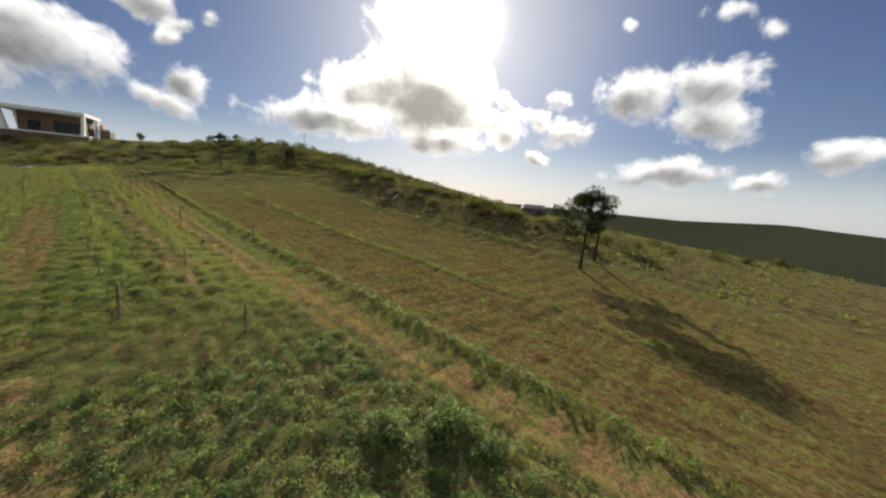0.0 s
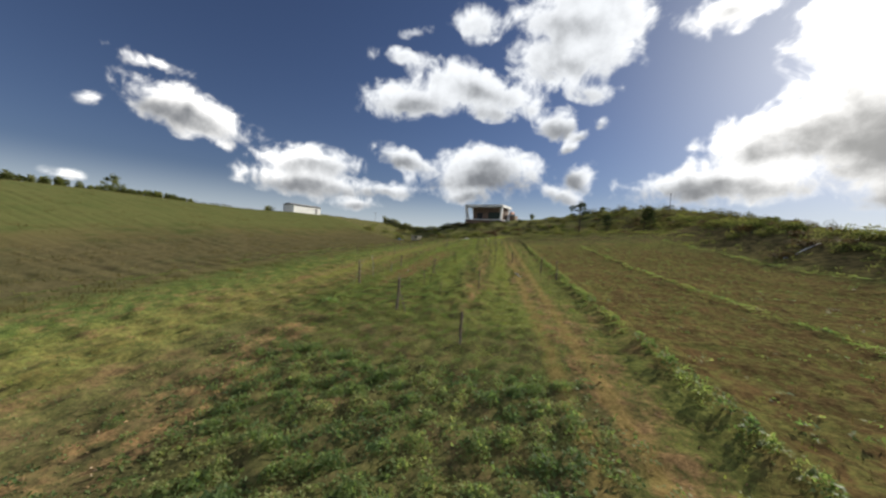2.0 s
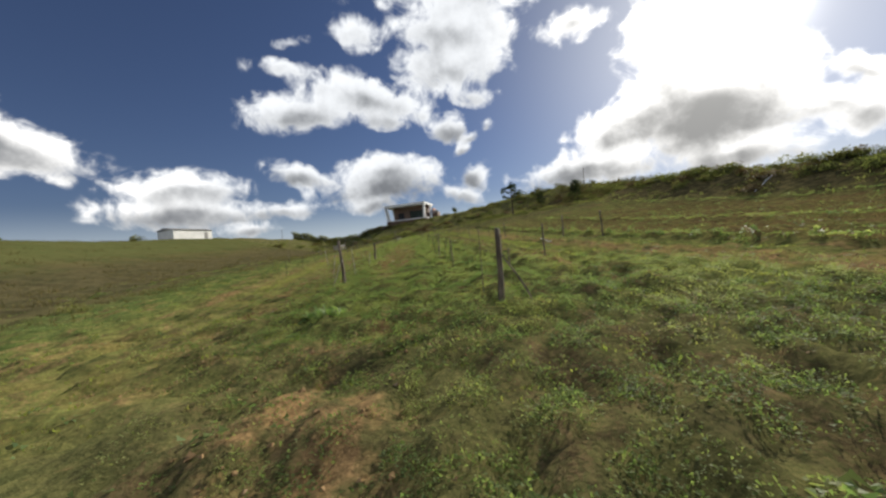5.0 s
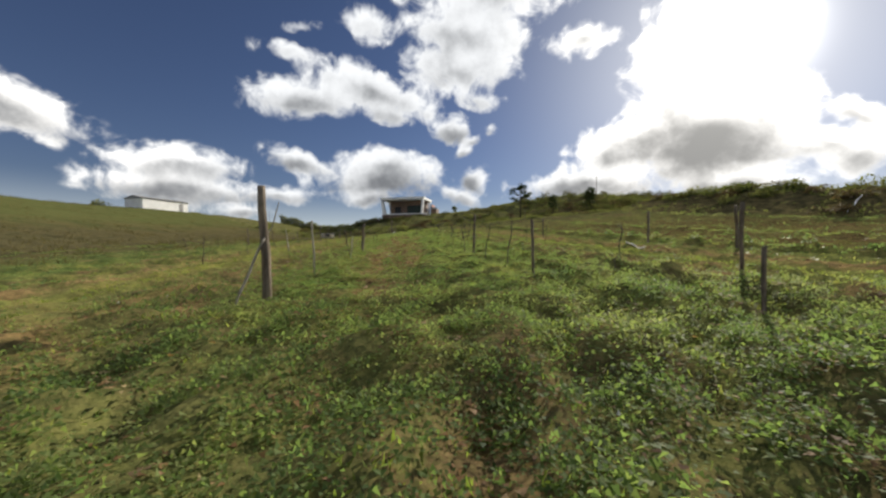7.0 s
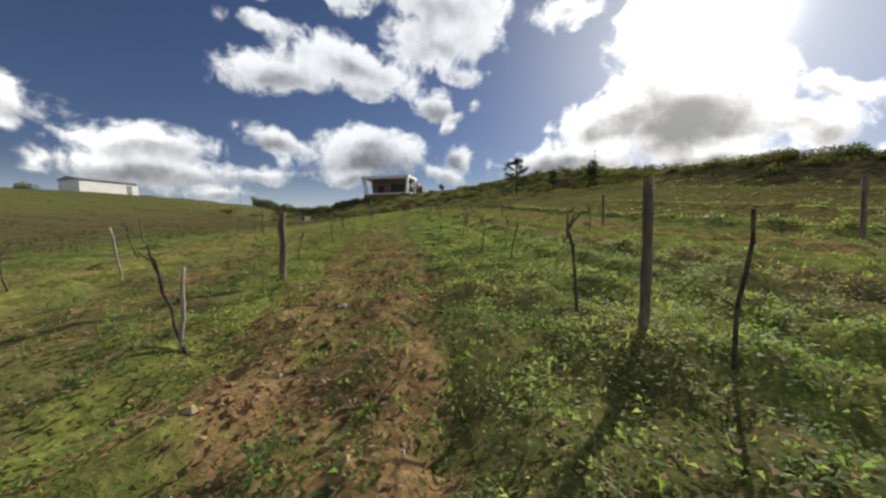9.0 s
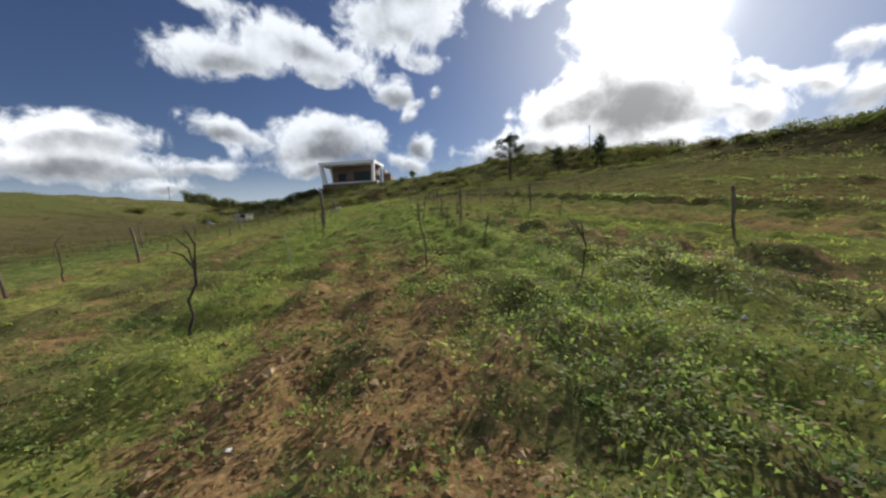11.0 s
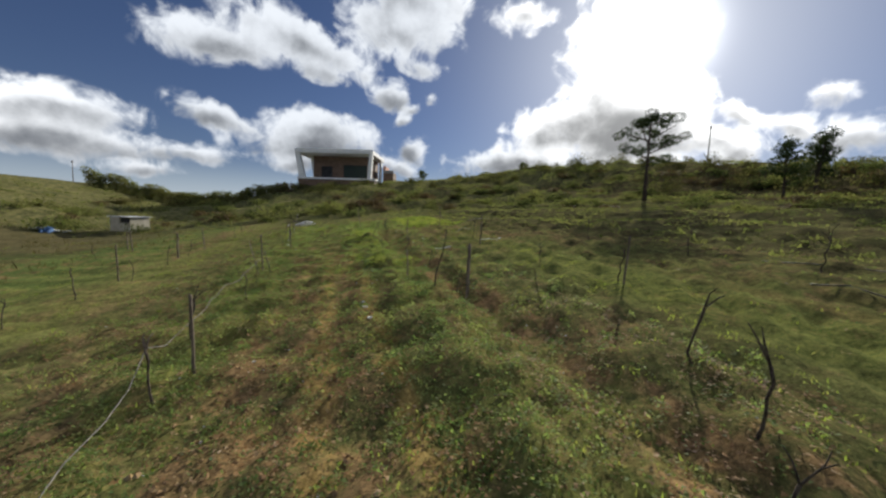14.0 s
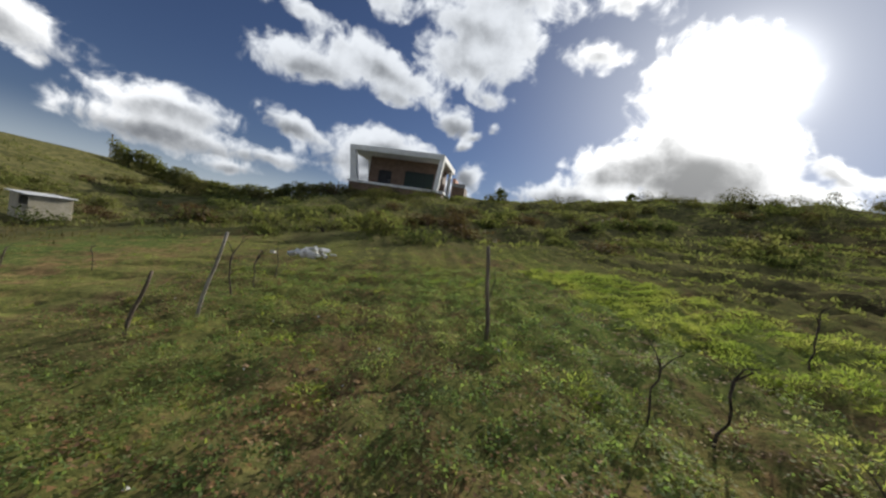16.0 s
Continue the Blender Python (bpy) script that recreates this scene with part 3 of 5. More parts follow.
def mesh_from(name, co, faces, smooth_faces=True):
    """A mesh from an array of places and an array of equal-sided faces."""
    me = bpy.data.meshes.new(name)
    k = faces.shape[1]
    me.vertices.add(len(co))
    me.vertices.foreach_set("co", np.ascontiguousarray(co, np.float32).ravel())
    me.loops.add(faces.size)
    me.loops.foreach_set("vertex_index", np.ascontiguousarray(faces, np.int32).ravel())
    me.polygons.add(len(faces))
    me.polygons.foreach_set("loop_start", np.arange(0, faces.size, k, dtype=np.int32))
    me.polygons.foreach_set("loop_total", np.full(len(faces), k, np.int32))
    me.polygons.foreach_set("use_smooth", np.full(len(faces), smooth_faces))
    me.update(calc_edges=True)
    return me


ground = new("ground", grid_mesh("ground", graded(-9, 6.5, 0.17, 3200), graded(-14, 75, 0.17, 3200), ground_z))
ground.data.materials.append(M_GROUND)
places = np.empty(len(ground.data.vertices) * 3, np.float32)
ground.data.vertices.foreach_get("co", places)
ground.data.attributes.new("bare", "FLOAT", "POINT").data.foreach_set("value", bare_soil(places[0::3], places[1::3]).astype(np.float32))
tagged(ground, "grassy clay field with weeds, dry strips and bare soil", "ground", kind="structure")


# ---- building blocks ----
def part(name, bm, mat, parent=None, label="", m=None, smooth_faces=False):
    """Links a bmesh as one mesh object under a thing or a part."""
    me = bpy.data.meshes.new(name)
    bm.to_mesh(me)
    bm.free()
    me.materials.append(mat)
    for f in me.polygons:
        f.use_smooth = smooth_faces
    ob = new(name, me)
    ob.parent = parent
    if m is not None:
        ob.matrix_basis = m
    return tagged(ob, label)


def box(x0, x1, y0, y1, z0, z1, bevel=0.0, bm=None):
    bm = bm or bmesh.new()
    made = bmesh.ops.create_cube(bm, size=1.0)["verts"]
    bmesh.ops.scale(bm, vec=(x1 - x0, y1 - y0, z1 - z0), verts=made)
    bmesh.ops.translate(bm, vec=((x0 + x1) / 2, (y0 + y1) / 2, (z0 + z1) / 2), verts=made)
    if bevel:
        edges = list({e for v in made for e in v.link_edges})
        bmesh.ops.bevel(bm, geom=edges, offset=bevel, segments=1, affect="EDGES")
    return bm


def prism(low, high, z0, z1):
    """A block whose foot is the rectangle low and whose top is the rectangle high (x0, x1, y0, y1)."""
    bm = bmesh.new()
    v = [bm.verts.new((x, y, z)) for (x0, x1, y0, y1), z in ((low, z0), (high, z1)) for x, y in ((x0, y0), (x1, y0), (x1, y1), (x0, y1))]
    for f in ((3, 2, 1, 0), (4, 5, 6, 7), (0, 1, 5, 4), (1, 2, 6, 5), (2, 3, 7, 6), (3, 0, 4, 7)):
        bm.faces.new([v[i] for i in f])
    bmesh.ops.bevel(bm, geom=bm.edges[:], offset=0.03, segments=1, affect="EDGES")
    return bm


# ---- house on the hill ----
def build_house():
    house = new("house")
    house.matrix_basis = pose(-14.75, 120.4, 11.0, 0, 0, -13) @ Matrix.Diagonal((1.07, 1.0, 1.04, 1))
    part("plinth", box(-7.0, 8.0, -0.1, 11, -2.5, 0.0, 0.04), M_BROWN, house, "brown retaining base")
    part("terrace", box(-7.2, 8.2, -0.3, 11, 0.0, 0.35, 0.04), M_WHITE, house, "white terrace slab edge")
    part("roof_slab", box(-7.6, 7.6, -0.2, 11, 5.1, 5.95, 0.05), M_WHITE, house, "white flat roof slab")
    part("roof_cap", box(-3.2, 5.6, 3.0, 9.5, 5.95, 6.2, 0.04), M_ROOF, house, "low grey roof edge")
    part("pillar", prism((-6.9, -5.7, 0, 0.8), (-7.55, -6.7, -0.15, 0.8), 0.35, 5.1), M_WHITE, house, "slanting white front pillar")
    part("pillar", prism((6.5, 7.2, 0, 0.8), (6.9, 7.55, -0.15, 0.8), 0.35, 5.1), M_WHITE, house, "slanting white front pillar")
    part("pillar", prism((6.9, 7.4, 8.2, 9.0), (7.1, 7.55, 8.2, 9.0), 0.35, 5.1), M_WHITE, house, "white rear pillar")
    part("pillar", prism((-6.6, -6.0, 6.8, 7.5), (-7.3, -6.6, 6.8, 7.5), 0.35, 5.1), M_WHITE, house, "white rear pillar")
    wall = part("wall", box(-5.3, 6.3, 3.4, 10.6, 0.35, 5.1), M_BROWN, house, "brown clad wall set back under the roof")
    for k in range(11):
        part("cladding_board", box(-5.3, 6.3, 3.34, 3.39, 0.40 + k * 0.43, 0.79 + k * 0.43, 0.012), M_BROWN, wall)
    window = part("window", box(0.9, 5.7, 3.22, 3.33, 0.75, 3.35), M_DARK, house, "wide dark-framed window")
    for k in range(3):
        part("pane", box(1.0 + k * 1.58, 2.46 + k * 1.58, 3.18, 3.215, 0.85, 3.25), M_GLASS, window)
    door = part("door", box(-3.6, -1.4, 3.26, 3.33, 0.36, 3.0), M_DARK, house, "dark sliding door")
    part("door_handle", box(-1.7, -1.64, 3.22, 3.26, 1.2, 1.6), M_ROOF, door)
    annexe = part("annexe", box(8.3, 10.4, 6.5, 10.5, -1.5, 2.5, 0.03), M_BROWN, house, "low dark brown side wing")
    part("railing", box(8.25, 10.45, 6.4, 6.495, 2.3, 2.9, 0.02), M_ROOF, annexe)
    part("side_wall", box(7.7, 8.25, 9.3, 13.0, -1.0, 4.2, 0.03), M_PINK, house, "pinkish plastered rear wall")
    return tagged(house, "modern white-framed house with brown clad wall on the hilltop", "house")


build_house()


def long_building():
    b = new("long_building")
    b.matrix_basis = pose(-60.1, 71.4, float(land(-60.1, 71.4)) - 0.1, 0, 0, 75)
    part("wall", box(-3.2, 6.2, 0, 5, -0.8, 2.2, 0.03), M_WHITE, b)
    part("roof", prism((-3.4, 6.4, -0.3, 5.3), (-3.4, 6.4, 2.2, 2.8), 2.2, 2.8), M_ROOF, b, "shallow grey roof")
    part("door", box(4.1, 5.0, -0.03, 0.02, -0.2, 1.8), M_ROOF, b)
    return tagged(b, "long low white building with grey roof on the ridge", "building")


long_building()


def far_house():
    b = new("house")
    b.matrix_basis = pose(62, 22, float(land(62, 22)) - 0.3, 0, 0, -50) @ Matrix.Diagonal((0.65, 0.65, 0.65, 1))
    part("wall", box(-3.6, 3.6, 0, 5, -1.0, 2.4, 0.03), M_BROWN, b)
    part("roof", prism((-4.0, 4.0, -0.4, 5.4), (-3.0, 3.0, 2.0, 3.0), 2.4, 3.6), M_ROOF, b, "dark hipped roof")
    for k in (-2.2, 0.9):
        part("window", box(k, k + 1.1, -0.03, 0.02, 0.6, 1.6), M_GLASS, b)
    return tagged(b, "small dark house half hidden on the slope", "house")


far_house()


def build_shed():
    s = new("shed")
    s.matrix_basis = pose(-29.2, 83.4, float(land(-29.2, 83.4)) + 0.05, 0, 0, -28) @ Matrix.Diagonal((0.8, 0.8, 0.8, 1))
    part("side_panel", box(-1.7, 0.0, 0, 0.06, -0.2, 1.75, 0.01), M_BEIGE, s, "beige board panel")
    part("side_panel", box(0.05, 1.7, -0.02, 0.05, -0.2, 1.1, 0.01), M_BEIGE, s, "lower patched beige panel")
    # near-black slab fills the opening and stands for the shade inside
    part("window", box(0.1, 1.6, 0.08, 0.14, 1.12, 1.62), M_DARK, s, "near-black panel painted as shade in the gap under the roof")
    part("rear_wall", box(-1.7, 1.7, 2.0, 2.06, -0.2, 1.9, 0.01), M_BEIGE, s)
    part("end_panel", box(-1.76, -1.705, 0, 2.0, -0.2, 1.8, 0.01), M_BEIGE, s)
    part("end_panel", box(1.705, 1.76, 0, 2.0, -0.2, 1.7, 0.01), M_BEIGE, s)
    part("roof_sheet", prism((-1.9, 1.95, -0.25, 2.2), (-1.9, 1.95, -0.25, 2.2), 1.78, 1.86), M_PLASTIC, s, "white roof sheet")
    return tagged(s, "patched beige garden shed with white roof sheet", "shed")


build_shed()


# ---- plants ----
def blades(base, way, length, width, droop, rng, three=False):
    """Leaf blades: one folded, pointed face each. Returns places and faces."""
    n = len(base)
    side = np.cross(way, (0, 0, 1.0))
    side += rng.normal(0, 0.2, side.shape)
    side /= np.linalg.norm(side, axis=1, keepdims=True) + 1e-9
    L, Wd = length[:, None], width[:, None]
    if three:
        tip = base + way * L
        tip[:, 2] -= droop * length
        slant = rng.uniform(0.1, 0.5, (n, 1))
        co = np.stack([base - side * Wd * 0.5 + way * L * slant, base + side * Wd * 0.5, tip], 1).reshape(-1, 3)
        return co, np.arange(n * 3).reshape(n, 3)
    mid = base + way * L * 0.5
    tip = base + way * L
    tip[:, 2] -= droop * length
    co = np.stack([base, mid + side * Wd * 0.5, tip, mid - side * Wd * 0.5], 1).reshape(-1, 3)
    return co, np.arange(n * 4).reshape(n, 4)


def heading(az, el):
    return np.stack([np.cos(az) * np.cos(el), np.sin(az) * np.cos(el), np.sin(el)], 1)


def rosettes(spots, per, length, width, lift, rng, spread=0.3, three=False):
    """Blades growing from each spot. length: lowest and highest; lift: lowest and highest angle in degrees."""
    n = len(spots)
    size = rng.uniform(0.6, 1.25, n)
    base = np.repeat(spots, per, 0)
    s = np.repeat(size, per)
    ln = rng.uniform(*length, n * per) * s
    base = base + np.concatenate([rng.normal(0, 1, (n * per, 2)) * (spread * ln)[:, None], np.zeros((n * per, 1))], 1)
    base[:, 2] -= 0.01
    way = heading(rng.uniform(0, 6.283, n * per), np.radians(rng.uniform(*lift, n * per)))
    return blades(base, way, ln, ln * width, rng.uniform(0.05, 0.35, n * per), rng, three)


def tufts(spots, per, leaf, width, reach, height, rng, three=False):
    """Domed clumps of small leaves. reach and height: lowest and highest."""
    n = len(spots)
    R, H = rng.uniform(*reach, n), rng.uniform(*height, n)
    q = np.sqrt(rng.uniform(0, 1, n * per))
    a = rng.uniform(0, 6.283, n * per)
    R, H = np.repeat(R, per), np.repeat(H, per)
    base = np.repeat(spots, per, 0) + np.stack([np.cos(a) * q * R, np.sin(a) * q * R, H * (1 - q * q) * rng.uniform(0.55, 1.0, n * per)], 1)
    lift = np.radians(75 - 60 * q + rng.normal(0, 22, n * per))
    ln = rng.uniform(*leaf, n * per)
    return blades(base, heading(a + rng.normal(0, 0.7, n * per), lift), ln, ln * width, rng.uniform(0.1, 0.45, n * per), rng, three)


def scatter(count, x0, x1, y0, y1, keep, rng):
    """Random spots on the ground; keep gives each spot's chance. x is counted across the rows."""
    u, y = rng.uniform(x0, x1, count), rng.uniform(y0, y1, count)
    x = u - 0.128 * y
    ok = rng.uniform(0, 1, count) < keep(u, x, y)
    x, y = x[ok], y[ok]
    return np.stack([x, y, ground_z(x, y)], 1)


def stuff(name, pieces, mat, label, category):
    co, faces, at = [], [], 0
    for c, f in pieces:
        co.append(c)
        faces.append(f + at)
        at += len(c)
    ob = new(name, mesh_from(name, np.concatenate(co), np.concatenate(faces)))
    ob.data.materials.append(mat)
    return tagged(ob, label, category, kind="stuff")


def patchy(x, y, size, first, low=-0.2, high=0.5):
    return smooth(low, high, ripple(x, y, size, first))


def weed_patch(u, x, y):
    """1 in the dense weeds before the first posts."""
    left = smooth(-2.5, 1.0, u + 0.25 * (y + 6))
    return left * (1 - smooth(7.6, 9.0, u + 0.5 * np.clip(y, 0, 20))) * (1 - smooth(2, 8, y))


def open_ground(x, y):
    """1 where plants grow freely, little on bare soil."""
    return 1 - 0.72 * bare_soil(x, y)


rng = np.random.RandomState(7)
weeds = scatter(17000, -6, 11, -20, -5, lambda u, x, y: weed_patch(u, x, y) * open_ground(x, y) * (0.30 + 0.70 * patchy(x, y, 0.75, 3, -0.2, 0.3)), rng)
fill = scatter(20000, -13, 11, -20, 14, lambda u, x, y: (1 - weed_patch(u, x, y)) * open_ground(x, y) * patchy(x, y, 2.6, 12, -0.4, 0.4) * 0.8 * (1 - smooth(-5, 0, y) * (1 - smooth(3, 6, abs(u)))), rng)
clumps = scatter(8000, -4, 10, -19, -5, lambda u, x, y: weed_patch(u, x, y) * open_ground(x, y) * (0.02 + 0.98 * patchy(x, y, 0.7, 3, 0.1, 0.5)), rng)
low = scatter(15000, -4, 9, -6, 8, lambda u, x, y: weed_patch(u, x, y) * open_ground(x, y) * smooth(-6, -4.5, y) * (0.10 + 0.90 * patchy(x, y, 0.8, 3, -0.15, 0.35)), rng)
green_specks = scatter(6000, 10.5, 30, -18, 34, lambda u, x, y: 0.15 + 0.85 * patchy(x, y, 2.0, 30, 0.0, 0.7), rng)
stuff("field_weeds", [rosettes(green_specks, 6, (0.05, 0.14), 0.7, (10, 70), rng, 1.0, True), tufts(clumps, 60, (0.030, 0.075), 0.85, (0.09, 0.22), (0.09, 0.26), rng, True), rosettes(weeds, 10, (0.035, 0.095), 0.85, (5, 70), rng, 1.2, True),
                      rosettes(fill, 7, (0.03, 0.08), 0.8, (5, 60), rng, 1.3, True)], M_FIELD,
      "dense low dark green broad-leaved weeds covering the field", "weeds")

near = scatter(115000, -2.4, 3.8, -3, 74, lambda u, x, y: (0.15 + 0.85 * patchy(x, y, 0.6, 8, -0.3, 0.35)) * (1 - 0.5 * smooth(1.6, 3, abs(u - 0.7))) * open_ground(x, y) * smooth(-3, 2, y), rng)
far = scatter(40000, -13, 22, 0, 82, lambda u, x, y: patchy(x, y, 2.2, 17, -0.2, 0.5) * (1 - smooth(6, 10, u) * 0.5) * smooth(1.0, 4.0, abs(u - 0.8) - 3), rng)
near[:, 2] += rng.uniform(0, 0.055, len(near))
mallow = scatter(9000, -1.5, 5.2, 24, 60, lambda u, x, y: open_ground(x, y) * patchy(x, y, 1.6, 15, -0.5, 0.4) * (smooth(30, 33, y) * (1 - 0.85 * smooth(40, 43, y)) + 0.5 * smooth(1, 2, u) * (1 - smooth(32, 40, y))), rng)
moss = scatter(14000, 1.0, 4.8, 2, 24, lambda u, x, y: patchy(x, y, 1.4, 26, -0.3, 0.4), rng)
cushions = scatter(34000, -3.6, 5.2, -2, 75, lambda u, x, y: (0.12 + 0.88 * patchy(x, y, 0.55, 5, -0.1, 0.4)) * (0.35 + 0.65 * patchy(x, y, 1.3, 8, -0.4, 0.4)) * (0.12 + 0.88 * open_ground(x, y)), rng)
stuff("vineyard_weeds", [tufts(low, 50, (0.012, 0.034), 0.8, (0.07, 0.20), (0.05, 0.17), rng, True), tufts(cushions, 34, (0.016, 0.040), 0.95, (0.06, 0.17), (0.05, 0.17), rng, True), rosettes(mallow, 14, (0.016, 0.038), 0.95, (5, 70), rng, 1.5, True), rosettes(moss, 9, (0.018, 0.042), 0.95, (5, 75), rng, 1.8, True), rosettes(near, 8, (0.016, 0.040), 0.95, (0, 75), rng, 1.8, True), rosettes(far, 8, (0.022, 0.055), 0.8, (5, 65), rng, 1.6, True)], M_WEED,
      "low green weeds growing between the vine rows", "weeds")

mounds = scatter(2600, -6, 9, 1, 74, lambda u, x, y: patchy(x, y, 2.4, 41, 0.0, 0.6) * open_ground(x, y) ** 2, rng)
lush = rng.uniform(0, 1, len(mounds)) < 0.45
stuff("weed_mounds", [tufts(mounds[~lush], 150, (0.016, 0.042), 0.75, (0.16, 0.42), (0.12, 0.30), rng, True)], M_WEED, "bushy dark green weed mounds between the vines", "weeds")
verge = np.concatenate([scatter(420, 0.9, 3.6, 55, 69, lambda u, x, y: np.exp(-((u - 2.2) / 0.6) ** 2) * smooth(0.1, 0.5, np.exp(-((y - 63.4) / 2.2) ** 2) + np.exp(-((y - 57.4) / 1.2) ** 2)) * (0.35 + 0.65 * patchy(x, y, 0.8, 5)), rng), scatter(700, -3, 11, 66.5, 75, lambda u, x, y: patchy(x, y, 2.0, 44, -0.1, 0.5), rng), scatter(520, 5.2, 8.2, 67, 75, lambda u, x, y: 0.3 + 0.7 * patchy(x, y, 1.2, 5), rng)])
stuff("grass_mounds", [tufts(verge, 130, (0.04, 0.11), 0.2, (0.14, 0.34), (0.06, 0.18), rng, True), tufts(mounds[lush], 110, (0.05, 0.14), 0.2, (0.14, 0.36), (0.08, 0.20), rng, True)], M_TURF, "lush bright green grass mounds between the vines", "grass")

turf = scatter(62000, -5, 7, -4, 80, lambda u, x, y: (1 - 0.35 * smooth(38, 46, y)) * (0.12 + 0.88 * patchy(x, y, 1.9, 24)) * open_ground(x, y) * smooth(-6, 0, y), rng)
turf2 = scatter(23000, -18, 30, -18, 84, lambda u, x, y: patchy(x, y, 3.0, 28, -0.3, 0.5) * smooth(1.0, 4.0, abs(u - 0.8) - 3) * (1 - weed_patch(u, x, y)) * (1 - 0.93 * smooth(10, 13, u) * (1 - smooth(24, 44, y))) * (1 - 0.7 * smooth(5, 9, u) * smooth(38, 46, y) * (1 - smooth(70, 76, y))), rng)
stuff("turf", [rosettes(turf, 7, (0.025, 0.075), 0.28, (35, 85), rng, 0.9, True), rosettes(turf2, 10, (0.04, 0.09), 0.26, (35, 85), rng, 1.2, True)], M_TURF,
      "yellow-green grass tufts lit from behind", "grass")

litter = scatter(80000, -3.5, 5, -3, 76, lambda u, x, y: np.maximum(0.9 * bare_soil(x, y), 0.26 + 0.55 * smooth(36, 42, y) * patchy(x, y, 2.0, 19, -0.5, 0.4)), rng)
litter[:, 2] += rng.uniform(0.01, 0.06, len(litter))
litter2 = scatter(11000, -8, 12, -18, 70, lambda u, x, y: patchy(x, y, 2.4, 33) * 0.8, rng)
stuff("leaf_litter", [rosettes(litter, 5, (0.016, 0.044), 0.95, (-10, 28), rng, 1.8, True), rosettes(litter2, 3, (0.025, 0.055), 0.7, (0, 40), rng, 1.2, True)], M_LITTER,
      "fallen brown vine leaves and stalks on bare soil", "leaf litter")


def clods(spots, size, rng, flat=0.6):
    """Angular lumps, each an uneven octahedron half sunk in the ground."""
    n = len(spots)
    r = rng.uniform(*size, n) * rng.uniform(0.5, 1.0, n)
    arms = np.array([(1, 0, 0), (0, 1, 0), (-1, 0, 0), (0, -1, 0), (0, 0, 1), (0, 0, -1)], float)
    turn = rng.uniform(0, 6.283, n)
    c, q = np.cos(turn)[:, None], np.sin(turn)[:, None]
    v = arms[None] * rng.uniform(0.6, 1.25, (n, 6, 1)) + rng.normal(0, 0.18, (n, 6, 3))
    v = np.stack([v[..., 0] * c - v[..., 1] * q, v[..., 0] * q + v[..., 1] * c, v[..., 2] * flat], -1)
    co = spots[:, None] + v * r[:, None, None] + np.array((0, 0, 1.0)) * (0.2 * r)[:, None, None]
    tri = np.array([(0, 1, 4), (1, 2, 4), (2, 3, 4), (3, 0, 4), (1, 0, 5), (2, 1, 5), (3, 2, 5), (0, 3, 5)])
    return co.reshape(-1, 3), (np.arange(n)[:, None, None] * 6 + tri[None]).reshape(-1, 3)


soil_lumps = np.concatenate([scatter(46000, -2.0, 2.6, 3, 72, lambda u, x, y: bare_soil(x, y) * (0.4 + 0.6 * patchy(x, y, 0.9, 37)), rng), scatter(26000, -3.5, 10, -12, 20, lambda u, x, y: bare_soil(x, y) ** 1.5 * (1 - 0.5 * smooth(5, 7, u)), rng)])
ob = stuff("soil_clods", [clods(soil_lumps, (0.012, 0.050), rng)], M_CLOD, "loose brown clods of earth and small stones on bare soil", "soil")
ob.data.polygons.foreach_set("use_smooth", np.zeros(len(ob.data.polygons), bool))
pebbles = scatter(2600, -3.5, 5, 0, 72, lambda u, x, y: 0.08 + 0.7 * bare_soil(x, y), rng)
ob = stuff("pebbles", [clods(pebbles, (0.010, 0.030), rng, 0.75)], M_STONE, "pale pebbles scattered over the soil", "stones")
ob.data.polygons.foreach_set("use_smooth", np.zeros(len(ob.data.polygons), bool))

dry = scatter(17000, -60, -9, -25, 92, lambda u, x, y: (0.2 + 0.8 * patchy(x, y, 7.0, 2)) * (1 - 0.5 * smooth(20, 45, -x)), rng)
dry2 = scatter(9000, 11, 29.5, -22, 40, lambda u, x, y: (0.35 + 0.65 * patchy(x, y, 3.0, 14)) * (1 - smooth(24, 38, y)), rng)
stuff("dry_meadow", [rosettes(dry, 7, (0.15, 0.42), 0.09, (45, 88), rng, 0.6, True), rosettes(dry2, 6, (0.06, 0.18), 0.18, (15, 80), rng, 0.9, True)], M_DRY,
      "dry straw-coloured meadow grass on the slope", "dry grass")

bank = scatter(12000, -40, 48, 79, 122, lambda u, x, y: (0.25 + 0.75 * patchy(x, y, 5.0, 21)) * smooth(79, 84, y), rng)
bank2 = scatter(11000, 8, 36, 48, 82, lambda u, x, y: (0.2 + 0.8 * patchy(x, y, 3.0, 13, -0.2, 0.5)) * smooth(16.5, 20, x + 0.25 * y) * smooth(48, 56, y), rng)
slope = scatter(22000, 20, 75, -20, 120, lambda u, x, y: (0.15 + 0.85 * patchy(x, y, 6.0, 9)) * smooth(29.5, 32, u), rng)
stuff("hillside_scrub", [rosettes(bank2, 10, (0.06, 0.18), 0.6, (15, 80), rng, 0.9, True), rosettes(bank, 9, (0.10, 0.38), 0.5, (15, 80), rng, 0.8, True), rosettes(slope, 8, (0.12, 0.42), 0.5, (15, 80), rng, 0.8, True)], M_SHRUB,
      "rough olive-green scrub covering the bank and hillside", "scrub")


